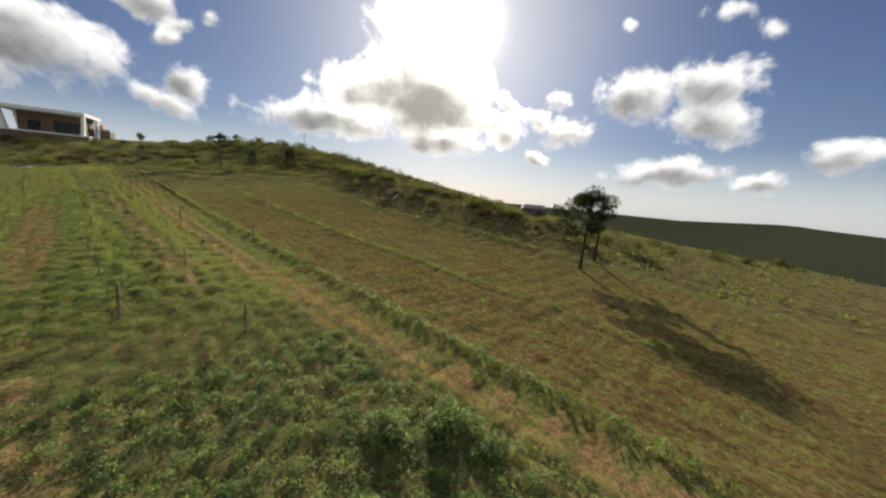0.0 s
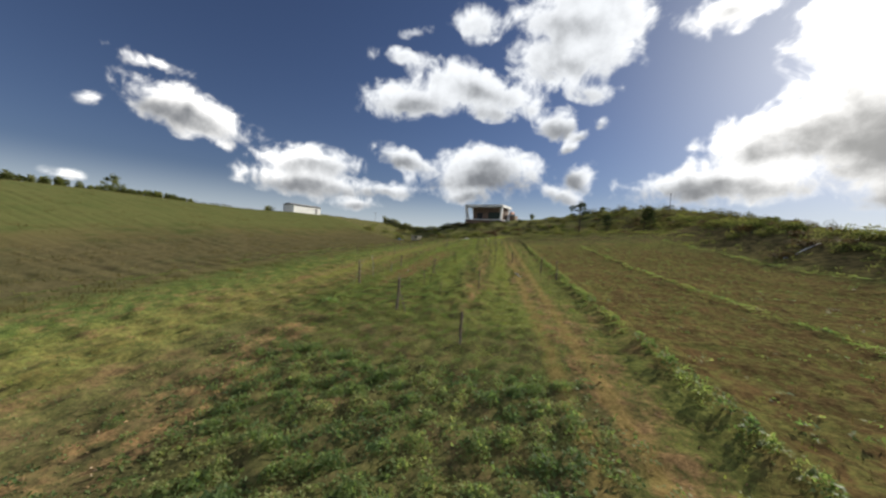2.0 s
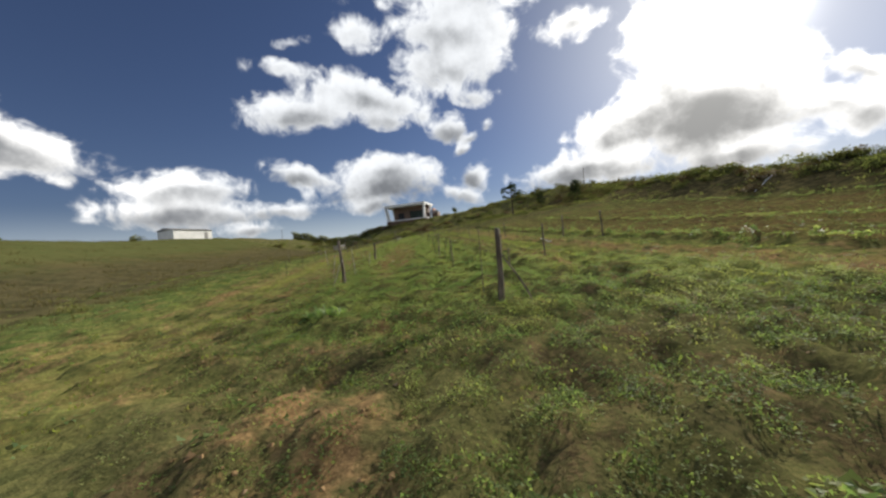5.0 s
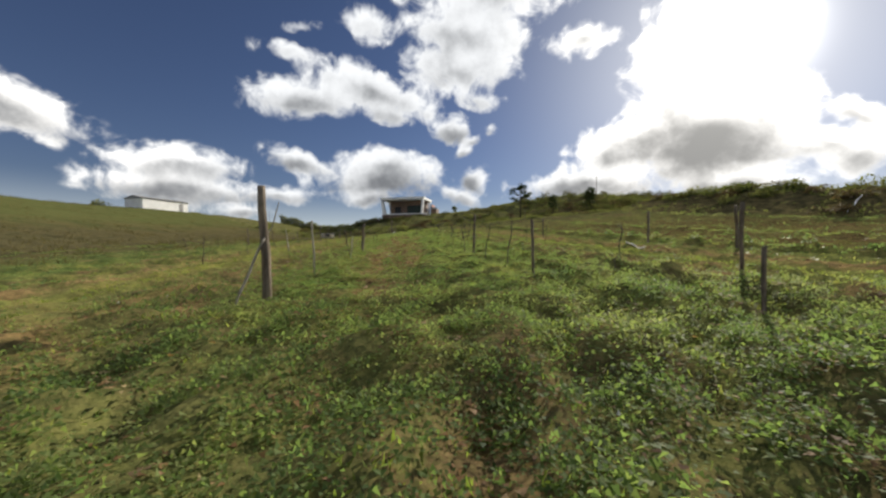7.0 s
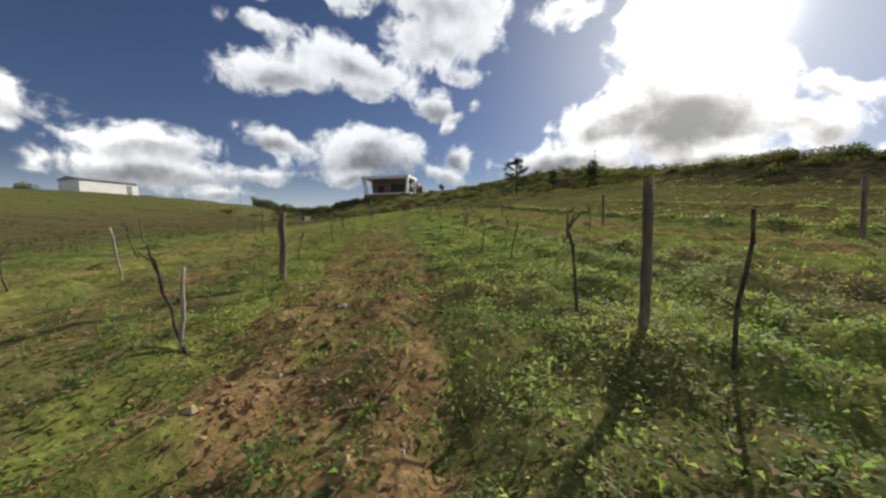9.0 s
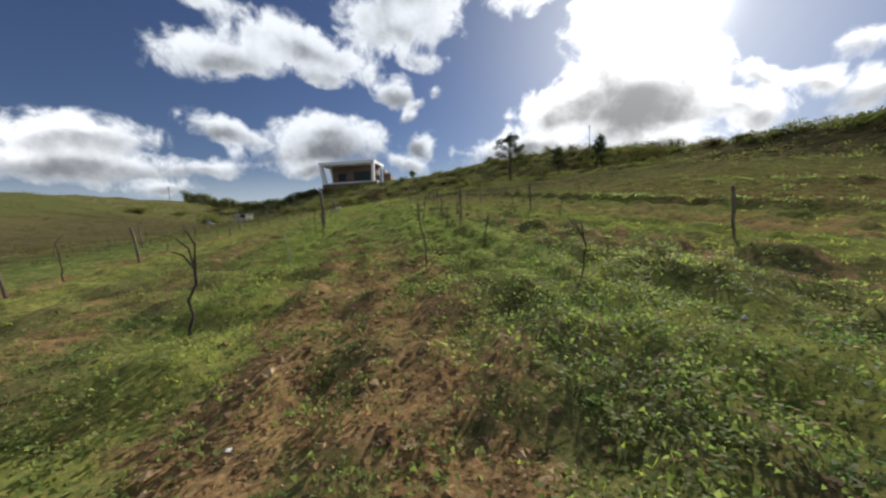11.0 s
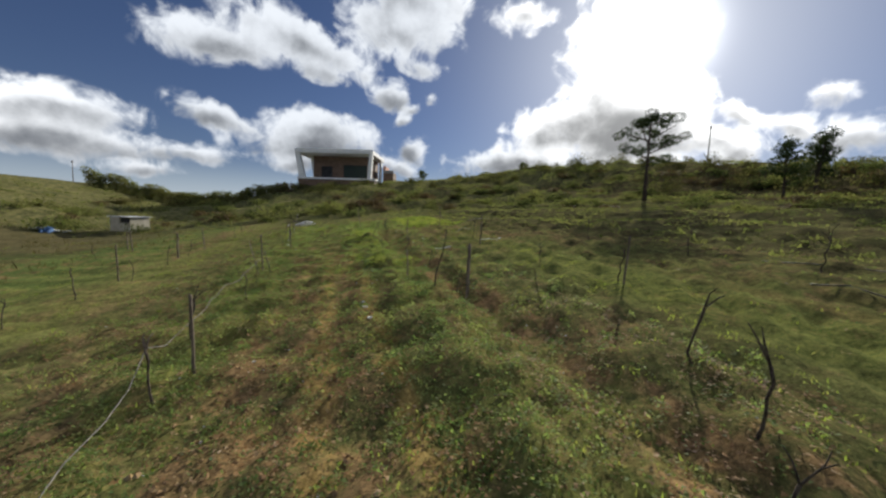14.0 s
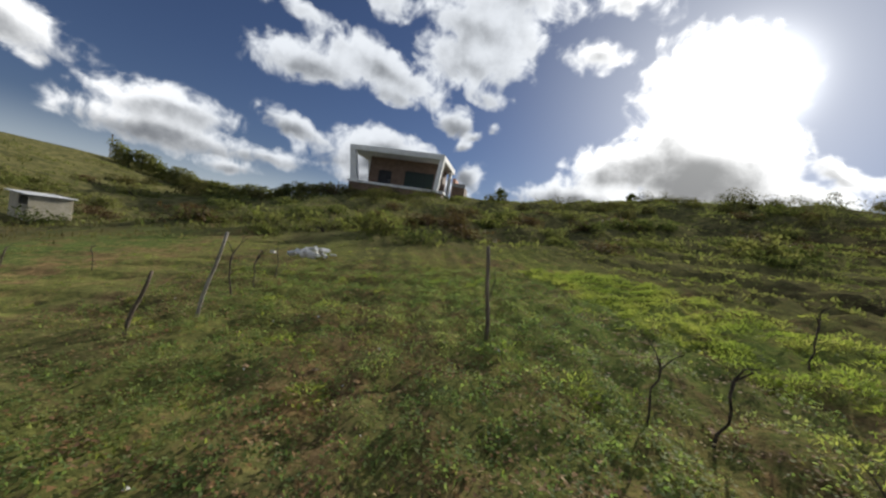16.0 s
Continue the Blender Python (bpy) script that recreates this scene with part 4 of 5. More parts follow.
def planted_row(u0, y0, y1, count, name, label):
    """A low bushy line of plants along one planted row."""
    y = rng.uniform(y0, y1, count)
    u = u0 + rng.normal(0, 0.13, count) + 0.12 * np.sin(y * 1.3)
    x = u - 0.128 * y
    keep = (ripple(x, y, 1.3, 6) > -0.45) & (rng.uniform(0, 1, count) < np.interp(y, (12, 40), (1, 0.5)))
    x, y = x[keep], y[keep]
    spots = np.stack([x, y, ground_z(x, y)], 1)
    ob = stuff(name, [rosettes(spots, 12, (0.03, 0.09), 0.5, (20, 85), rng, 1.1)], M_WEED, label, "crop row")
    return ob


planted_row(10.55, -17, 34, 1500, "planted_row", "long low planted row of leafy green crops")
planted_row(17.5, -16, 36, 1500, "planted_row", "long low planted row of leafy green crops")
planted_row(29.4, -16, 60, 1700, "planted_row", "weedy green field edge along a dark furrow")
# single leafy plants standing out in the nearest row
row_y = np.concatenate([np.arange(-15.5, -2, 0.62), np.arange(-1.5, 20, 1.7)])
row_y = row_y + rng.normal(0, 0.12, len(row_y))
row_x = 10.6 - 0.128 * row_y
plants = np.stack([row_x, row_y, ground_z(row_x, row_y)], 1)
stuff("row_plants", [tufts(plants, 70, (0.06, 0.13), 0.6, (0.10, 0.20), (0.16, 0.30), rng)], M_FIELD, "dark leafy plants standing along the planted row", "crop plants")
planted_row(-14.5, -6, 60, 1500, "planted_row", "weedy strip along the foot of the meadow")


def tube(points, radii, sides=7, bm=None):
    """A tapered tube through the points."""
    bm = bm or bmesh.new()
    rings = []
    for i, (p, r) in enumerate(zip(points, radii)):
        p = Vector(p)
        d = (Vector(points[min(i + 1, len(points) - 1)]) - Vector(points[max(i - 1, 0)])).normalized()
        a = d.cross(Vector((0.3, 0.9, 0.1))).normalized()
        b = d.cross(a)
        rings.append([bm.verts.new(p + (a * math.cos(k * 6.2832 / sides) + b * math.sin(k * 6.2832 / sides)) * r) for k in range(sides)])
    for lo, hi in zip(rings, rings[1:]):
        for k in range(sides):
            bm.faces.new((lo[k], lo[(k + 1) % sides], hi[(k + 1) % sides], hi[k]))
    bm.faces.new(rings[0][::-1])
    bm.faces.new(rings[-1])
    return bm


def clump_leaves(centres, radii, per, size, rng, width=0.5, flat=0.75):
    """Leaves on and in a set of blobs."""
    base, way = [], []
    for c, r in zip(centres, radii):
        d = rng.normal(0, 1, (per, 3))
        d /= np.linalg.norm(d, axis=1, keepdims=True)
        base.append(np.array(c) + d * (r * rng.uniform(0.45, 1.0, per) ** 0.5)[:, None] * (1, 1, flat))
        w = d + rng.normal(0, 0.6, (per, 3))
        way.append(w / np.linalg.norm(w, axis=1, keepdims=True))
    base, way = np.concatenate(base), np.concatenate(way)
    ln = rng.uniform(0.6, 1.3, len(base)) * size
    return blades(base, way, ln, ln * width, rng.uniform(0, 0.3, len(base)), rng)


def mesh_part(name, co, faces, mat, parent, label=""):
    ob = new(name, mesh_from(name, co, faces))
    ob.data.materials.append(mat)
    ob.parent = parent
    return tagged(ob, label)


def make_bush(seed, mat, wide=1.0, tall=0.8, leaf=0.21, per=54, blobs=10):
    """A shrub about two metres wide: forking stems and an uneven crown."""
    r = np.random.RandomState(seed)
    bush = new("bush")
    centres = [(r.normal(0, 0.45) * wide, r.normal(0, 0.45) * wide, r.uniform(0.25, 0.85) * tall) for _ in range(blobs)]
    radii = [r.uniform(0.28, 0.55) * wide for _ in centres]
    for c in centres[:4]:
        part("stem", tube([(0, 0, -0.15), (c[0] * 0.4, c[1] * 0.4, c[2] * 0.5), c], [0.05, 0.035, 0.012], 5), M_BARK, bush)
    mesh_part("foliage", *clump_leaves(centres, radii, per, leaf, r), mat, bush)
    return bush


def make_tree(seed, height, spread, first, mat, limbs=9, per=150, leaf=0.22, width=0.28, slim=False, blob=0.6):
    """A tapered trunk with limbs that carry separate clumps. first: where the crown begins, as a share of the height."""
    r = np.random.RandomState(seed)
    tree = new("tree")
    lean = r.normal(0, 0.03, 2) * height
    spine = [(lean[0] * t * t, lean[1] * t * t, height * 0.93 * t - 0.2 * (t == 0)) for t in np.linspace(0, 1, 7)]
    part("trunk", tube(spine, [height * 0.024 * (1 - 0.8 * t) for t in np.linspace(0, 1, 7)], 8), M_BARK, tree, smooth_faces=True)
    centres, radii = [], []
    for i in range(limbs):
        t = first + (1 - first) * (i + r.uniform(0, 0.7)) / limbs
        a = i * 2.4 + r.uniform(-0.4, 0.4)
        reach = spread * (math.sin(math.pi * min(0.98, 0.25 + 0.75 * (t - first) / (1 - first))) if not slim else 0.9 - 0.5 * t) * r.uniform(0.65, 1.1)
        start = Vector((lean[0] * t * t, lean[1] * t * t, height * 0.93 * t))
        end = start + Vector((math.cos(a) * reach, math.sin(a) * reach, reach * r.uniform(0.15, 0.55)))
        mid = start.lerp(end, 0.5) + Vector((0, 0, -0.06 * reach))
        part("limb", tube([start, mid, end], [height * 0.009, height * 0.006, height * 0.003], 5), M_BARK, tree)
        for s in (0.55, 0.8, 1.0):
            p = start.lerp(end, s) + Vector(r.normal(0, 0.12 * reach, 3))
            centres.append(tuple(p))
            radii.append(blob * r.uniform(0.5, 1.0))
    centres.append((lean[0], lean[1], height * 0.96))
    radii.append(blob)
    mesh_part("crown", *clump_leaves(centres, radii, per, leaf, r, width, 0.6), mat, tree)
    return tree


def stand(thing, x, y, turn=0.0, size=1.0, sink=0.0, tall=1.0):
    """Puts a thing on the ground at x, y."""
    thing.matrix_basis = pose(x, y, float(ground_z(x, y)) - sink, 0, 0, turn) @ Matrix.Diagonal((size, size, size * tall, 1))
    return thing


def broad_leaf(length, width, lift, bow):
    """One long leaf with a folded midrib and wavy edge, growing from the origin along +x."""
    bm = bmesh.new()
    rows = []
    for k in range(7):
        t = k / 6
        w = width * math.sin(math.pi * min(0.97, 0.12 + 0.88 * t)) ** 0.7 * 0.5
        x, z = length * t * math.cos(lift), length * (t * math.sin(lift) - bow * t * t)
        rows.append([bm.verts.new((x, side * w, z + (0.25 * w if side else 0) + 0.08 * w * math.sin(k * 2.1 + side))) for side in (-1, 0, 1)])
    for a, b in zip(rows, rows[1:]):
        for q in (0, 1):
            bm.faces.new((a[q], a[q + 1], b[q + 1], b[q]))
    return bm


def broad_leaved_plant(seed, x, y, size):
    r = np.random.RandomState(seed)
    plant = new("broad_leaved_plant")
    for k in range(20):
        part("leaf", broad_leaf(size * r.uniform(0.6, 1.1), size * r.uniform(0.16, 0.26), radians(r.uniform(15, 75)), r.uniform(0.15, 0.5)), M_BROAD, plant, m=pose(r.normal(0, 0.02), r.normal(0, 0.02), 0, 0, 0, k * 137.5 + r.uniform(-15, 15)), smooth_faces=True)
    plant.matrix_basis = pose(x, y, float(ground_z(x, y)) - 0.01)
    return tagged(plant, "large pale green broad-leaved weed growing among low plants", "plant", "broad-leaved weeds")


for i, (x, y, size) in enumerate(((-0.98, -0.42, 0.29), (-1.18, -0.08, 0.34), (-1.08, 0.24, 0.31), (-1.38, 0.12, 0.32), (-0.85, -0.12, 0.26), (-1.5, -0.2, 0.27), (-1.3, 0.45, 0.28), (-5.35, 56.0, 0.30), (-5.6, 40.6, 0.24))):
    broad_leaved_plant(800 + i, x, y, size)


# ---- vines and posts ----
def make_post(seed, height, radius=0.045):
    """A split wooden post, slightly bent, with a slanting worn top."""
    r = np.random.RandomState(seed)
    hs = np.linspace(-0.3, height, 7)
    pts = [(r.normal(0, 0.16) * radius, r.normal(0, 0.16) * radius, h) for h in hs]
    bm = tube(pts, [radius * r.uniform(0.88, 1.1) for _ in hs], 8)
    for v in bm.verts:
        if v.co.z > height - 0.02:
            v.co.z += 0.5 * v.co.x
    return bm


def make_vine(seed):
    """A bare pruned vine about 0.8 m high: a gnarled trunk and short canes."""
    r = np.random.RandomState(seed)
    pts = [(0, 0, -0.15)]
    for k in range(6):
        pts.append((pts[-1][0] + r.normal(0, 0.035), pts[-1][1] + r.normal(0, 0.035), 0.02 + k * 0.125))
    vine = part("vine", tube(pts, [0.018, 0.015, 0.013, 0.012, 0.0115, 0.012, 0.015], 7), M_VINE, smooth_faces=True)
    for k in range(r.randint(2, 4)):
        a, e = r.uniform(0, 6.28), r.uniform(0.55, 1.35)
        ln = r.uniform(0.12, 0.38)
        end = Vector(pts[-1]) + Vector((math.cos(a) * math.cos(e), math.sin(a) * math.cos(e), math.sin(e))) * ln
        mid = Vector(pts[-1]).lerp(end, 0.5) + Vector((r.normal(0, 0.03), r.normal(0, 0.03), 0.04))
        part("cane", tube([pts[-1], mid, end], [0.010, 0.007, 0.004], 5), M_VINE, vine)
    return tagged(vine, "bare pruned grapevine with dark gnarled trunk", "vine", "vines in the rows")


# foot, height and radius
POSTS = [(2.22, -0.45, 1.35, 0.055), (1.95, 0.2, 1.32, 0.011), (5.6, -3.5, 0.95, 0.045), (4.6, 5.2, 1.1, 0.03), (7.9, 13.0, 1.25, 0.045), (8.9, 10.2, 1.35, 0.045), (-2.75, 11.5, 0.95, 0.045),
         (0.81, 8.92, 1.05, 0.034), (1.40, 5.22, 0.85, 0.022), (3.01, 3.16, 0.64, 0.02), (5.4, 18.2, 1.1, 0.04), (-5.10, 33.45, 1.5, 0.055), (-5.66, 39.75, 1.25, 0.030), (-0.15, 30.0, 1.3, 0.03),
         (-6.3, 45.0, 1.0, 0.024)]
UPPER_POSTS = [(-1.39, 38.6, 1.28, 0.024), (0.02, 36.94, 1.05, 0.026), (2.32, 36.8, 1.35, 0.024), (12.5, 51.6, 1.6, 0.05), (-3.5, 53.15, 1.09, 0.034), (-7.45, 51.1, 1.0, 0.02), (-8.65, 57.4, 1.05, 0.021),
               (-4.54, 55.1, 0.65, 0.02), (-9.2, 62.9, 1.15, 0.026), (-4.1, 61.1, 0.95, 0.02), (-1.8, 66.2, 1.1, 0.03), (-13.6, 62.6, 1.0, 0.035), (-18.6, 67.6, 1.0, 0.035)]
dice = np.random.RandomState(11)
for i, (x, y, h, thick) in enumerate(POSTS + UPPER_POSTS):
    p = part("vine_post", make_post(100 + i, h, thick), M_POST, smooth_faces=True)
    p.matrix_basis = pose(x, y, float(ground_z(x, y)), dice.normal(0, 1), dice.normal(0, 1), dice.uniform(0, 360))
    tagged(p, "weathered grey-brown wooden vineyard post standing in grass", "post", "vineyard posts")

# poles that lean: foot, then how far the top hangs over
LEANING = [
    (-2.08, 4.0, -0.09, 0.02, 1.36, 0.062, M_POST, "stout weathered post leaning at the end of a row"), (-2.46, 3.9, 0.36, 0.06, 0.86, 0.018, M_PALE, "pale pole propped against a wooden post"),
    (2.75, -0.75, -0.5, 0.35, 0.9, 0.022, M_POST, "dark branch leaning on a vineyard post"), (1.28, 6.82, 0.12, 0.0, 0.96, 0.015, M_VINE, "dark stake with a bleached tip"), (1.04, 8.5, 0.16, 0.05, 0.95, 0.016, M_VINE, "dark leaning vine stem"),
    (-10.68, 69.58, 0.30, 0.0, 1.30, 0.030, M_PALE, "pale bleached pole leaning to one side"), (-10.95, 68.7, 0.18, 0.1, 0.8, 0.028, M_POST, "short dark stake leaning beside a pale pole"),
    (-8.5, 25.5, -0.3, 0.1, 1.2, 0.03, M_POST, "leaning dark vineyard stake"), (-12.7, 44.0, -0.15, 0.0, 1.6, 0.035, M_POST, "tall post leaning over the lower rows"), 
    (-2.36, 6.2, -0.06, 0.0, 1.0, 0.02, M_PALE, "pale stake standing in the vine row"), (-5.6, 12.25, -0.12, 0.0, 0.86, 0.022, M_PALE, "pale stake standing in the vine row"), (-4.15, 25.5, -0.05, 0.0, 0.60, 0.010, M_PALE, "thin pale stick standing in the grass"),
    (-8.66, 57.1, -0.28, 0.12, 1.0, 0.016, M_POST, "grey stake leaning over the weeds"), (-8.30, 57.0, -0.2, 0.09, 0.72, 0.014, M_POST, "short grey stake leaning beside another"), (-9.75, 63.8, -0.1, 0.0, 0.5, 0.016, M_POST, "weathered stake leaning in the vine row"),
    (-9.76, 65.0, -0.02, 0.0, 0.6, 0.016, M_PALE, "thin stake with a torn white tag"), (-5.6, 62.7, 0.28, 0.05, 0.78, 0.016, M_VINE, "dark vine stem leaning over a grass mound"), (-2.95, 42.9, -0.1, 0.0, 0.62, 0.022, M_VINE, "short dark stump of a vine"),
    (-1.85, 24.2, -0.10, 0.0, 1.0, 0.014, M_VINE, "slender dark vine stem growing straight up"), (-6.45, 69.0, -0.2, 0.0, 1.25, 0.036, M_POST, "weathered post leaning a little at the end of a row"),
    (-4.13, 53.55, 0.24, -0.10, 1.2, 0.018, M_VINE, "long curved vine stem leaning over the furrow"), (-2.53, 9.2, 0.06, 0.0, 0.62, 0.018, M_PALE, "bleached trunk of an old vine")]
for x, y, dx, dy, h, thick, mat, label in LEANING:
    bend = 0.018 if mat is M_VINE else 0.008
    pts = [(dx * t + bend * math.sin(9 * t + x), dy * t, h * t - 0.15 * (t == 0)) for t in (0, 0.2, 0.4, 0.6, 0.8, 1)]
    p = part("leaning_pole", tube(pts, [0.8 * thick * k for k in (1.1, 1.04, 1.0, 0.96, 0.92, 0.85)], 8), mat, smooth_faces=True)
    p.matrix_basis = pose(x, y, float(ground_z(x, y)))
    tagged(p, label, "pole")

# a long bent cane
p = part("bent_cane", tube([(0, 0, -0.1), (0.03, 0, 0.35), (0.10, 0, 0.80), (0.09, 0, 0.86), (0.16, 0.02, 0.95), (0.27, 0.02, 1.36)], [0.013, 0.012, 0.012, 0.014, 0.011, 0.008], 7), M_PALE, smooth_faces=True)
p.matrix_basis = pose(-2.97, 5.52, float(ground_z(-2.97, 5.52)))
tagged(p, "long pale cane with a kink, standing among weeds", "pole")

VINES = [(0.66, 9.6, 1.1), (0.68, 12.0, 0.85), (0.35, 13.4, 0.9), (-2.49, 9.2, 0.95), (0.45, 16.3, 1.0), (-6.1, 17.5, 0.8), (2.07, 4.2, 0.5), (3.3, 6.4, 0.85), (-4.45, 9.7, 0.55),
         (-5.0, 31.6, 1.0), (-4.75, 29.2, 0.7), (-0.85, 29.7, 0.9), (-0.72, 27.4, 0.9), (-4.62, 30.35, 1.0), (-4.95, 32.15, 0.85), (-1.43, 29.2, 1.15), (-0.52, 32.3, 1.05), 
         (-5.59, 36.36, 0.95), (-5.6, 37.5, 0.85), (-6.5, 40.2, 0.9), (-0.66, 34.1, 1.05), (0.3, 38.9, 1.0)]
UPPER_VINES = [(-1.95, 49.6, 1.05), (-2.5, 48.6, 0.95), (-2.5, 52.0, 0.7), (-3.6, 53.6, 0.65), (-8.8, 56.1, 0.5), (-8.33, 55.75, 0.65), (-5.1, 57.15, 0.75), (-9.06, 59.9, 0.5), (-10.95, 70.9, 1.2), (-9.95, 64.3, 0.5),
               (-4.95, 67.0, 0.95), (-2.5, 68.4, 0.9), (-5.0, 66.0, 0.6), (-8.0, 54.2, 0.75)]
kinds = [make_vine(200 + k) for k in range(7)]
spots = VINES + UPPER_VINES
for u, y0, y1, step, chance in ((-1.3, 13.5, 22.5, 2.1, 0.85), (2.6, 14, 28, 2.1, 0.8), (-1.2, 47.5, 53, 1.7, 0.9), (3.2, 48, 74, 3.4, 0.6), (-5.3, 9, 74, 2.4, 0.75),
                                (-9.0, 14, 74, 2.8, 0.7), (-12.6, 40, 72, 3.0, 0.6), (6.1, 12, 70, 2.7, 0.6), (9.8, 30, 68, 3.3, 0.5), (-1.6, 71.5, 74, 1.3, 1.0)):
    y = y0
    while y < y1:
        if dice.uniform() < chance:
            v = u + dice.normal(0, 0.12)
            spots.append((v - 0.128 * y, y, dice.uniform(0.7, 1.15)))
        y += step * dice.uniform(0.75, 1.25)
for i, (x, y, s) in enumerate(spots):
    thing = kinds[i] if i < len(kinds) else copy_thing(kinds[i % len(kinds)], Matrix())
    stand(thing, x, y, dice.uniform(0, 360), s, 0.02)
# more posts along the outer rows
for u, y0, y1 in ((-5.3, 22, 72), (-9.0, 20, 70), (6.1, 24, 64)):
    y = y0
    while y < y1:
        x = u - 0.128 * y + dice.normal(0, 0.1)
        p = part("vine_post", make_post(int(y * 10) + 300, dice.uniform(0.8, 1.15), dice.uniform(0.02, 0.032)), M_POST, smooth_faces=True)
        p.matrix_basis = pose(x, y, float(ground_z(x, y)), dice.normal(0, 4), dice.normal(0, 4), dice.uniform(0, 360))
        tagged(p, "weathered grey-brown wooden vineyard post standing in grass", "post", "vineyard posts")
        y += dice.uniform(6, 9)

# hose strung low along the western row
pts = []
for y in np.arange(39.5, 58, 0.5):
    x = -0.95 - 0.5 * float(smooth(46, 53, y)) - 0.128 * y + 0.05 * math.sin(y) + 0.04 * math.sin(y * 2.3)
    pts.append((x, y, float(ground_z(x, y)) + 0.11 + 0.25 * float(smooth(47, 53, y)) - 0.06 * abs(math.sin(y * 0.55)) - 0.03 * math.sin(y * 1.7)))
hose = part("irrigation_hose", tube(pts, [0.006] * len(pts), 6), M_HOSE, smooth_faces=True)
tagged(hose, "pale irrigation hose strung low along the vine row", "hose")

# pale pipes and planks lying in the grass
for x, y, turn, ln, thick, mat, label in (
        (-1.2, 64.0, 12, 1.5, 0.02, M_PALE, "pale broken pipe lying in the grass"), (1.2, 68.5, 4, 1.6, 0.025, M_PALE, "white plank lying in the grass"), (30.5, 25.0, 30, 4.5, 0.05, M_PLASTIC, "long white pipe lying on the slope"),
        (2.9, 49.4, -70, 4.6, 0.014, M_HOSE, "thin grey hose lying along the slope"), (4.4, 50.6, -66, 5.0, 0.014, M_HOSE, "thin grey hose lying along the slope"), (-3.0, 58.6, -10, 0.55, 0.02, M_PLASTIC, "short white pipe lying between the rows"),
        (-0.87, 59.9, 0, 1.0, 0.018, M_PLASTIC, "white pipe lying between the rows"), (6.4, 11.2, -8, 0.6, 0.025, M_PLASTIC, "short white board lying in the weeds")):
    pts = [(ln * (k / 6 - 0.5), 0.03 * math.sin(k * 1.9), float(0)) for k in range(7)]
    c, sn = math.cos(radians(turn)), math.sin(radians(turn))
    pts = [(c * q[0] - sn * q[1], sn * q[0] + c * q[1], float(ground_z(x + c * q[0] - sn * q[1], y + sn * q[0] + c * q[1])) - float(ground_z(x, y)) + 0.8 * thick) for q in pts]
    p = part("pipe", tube(pts, [thick] * 7, 8), mat, smooth_faces=True)
    p.matrix_basis = pose(x, y, float(ground_z(x, y)))
    tagged(p, label, "hose" if "hose" in label else "pipe")


def crumpled(seed, size, mat, name, label, category):
    """A torn, folded scrap with some thickness."""
    r = np.random.RandomState(seed)
    bm = bmesh.new()
    bmesh.ops.create_grid(bm, x_segments=5, y_segments=4, size=size / 2)
    for v in bm.verts:
        v.co.z += r.uniform(0, 0.35) * size
        v.co.x += r.normal(0, 0.07) * size
        v.co.y += r.normal(0, 0.07) * size
    bmesh.ops.solidify(bm, geom=bm.faces[:], thickness=0.012)
    return tagged(part(name, bm, mat), label, category)


for i, (x, y, s) in enumerate(((-5.5, 52.9, 0.08), (-5.55, 53.3, 0.05), (-5.4, 52.3, 0.06), (-9.5, 63.6, 0.10), (-9.85, 65.2, 0.11), (-3.3, 61.9, 0.09), (1.7, 18.4, 0.14), (-1.6, 10.2, 0.08), (-6.6, 40.4, 0.15), (-0.6, 39.2, 0.16))):
    p = crumpled(400 + i, s, M_PLASTIC, "plastic_scrap", "small crumpled white plastic scrap on the soil", "litter")
    p.matrix_basis = pose(x, y, float(ground_z(x, y)) + 0.03, 0, 0, i * 40)

for i, (x, y, size) in enumerate(((-33.9, 81.4, 0.9), (-33.0, 81.6, 0.7), (-32.2, 81.8, 0.5))):
    p = crumpled(430 + i, size, M_PLASTIC, "plastic_sheet", "crumpled white plastic sheet beside the shed", "litter")
    p.matrix_basis = pose(x, y, float(ground_z(x, y)) + 0.02, 0, 0, i * 50)

pile = new("rubble_pile")
r = np.random.RandomState(5)
for k in range(26):
    bm = bmesh.new()
    bmesh.ops.create_cube(bm, size=1.0)
    w = (r.uniform(0.10, 0.38), r.uniform(0.08, 0.25), r.uniform(0.03, 0.10))
    bmesh.ops.bevel(bm, geom=bm.edges[:], offset=0.09, segments=1, affect="EDGES")
    for v in bm.verts:
        v.co = Vector((v.co.x * w[0], v.co.y * w[1], v.co.z * w[2])) * r.uniform(0.8, 1.15)
    c = part("chunk", bm, M_PLASTIC if k % 5 else M_STONE, pile)
    across = r.normal(0, 0.55)
    c.matrix_basis = pose(across, r.normal(0, 0.2), r.uniform(0.02, 0.52) * math.exp(-across * across), r.uniform(-40, 40), r.uniform(-40, 40), r.uniform(0, 360))
pile.matrix_basis = pose(-11.3, 76.2, float(ground_z(-11.3, 76.2)))
tagged(pile, "heap of white rubble slabs and torn plastic below the bank", "rubble")

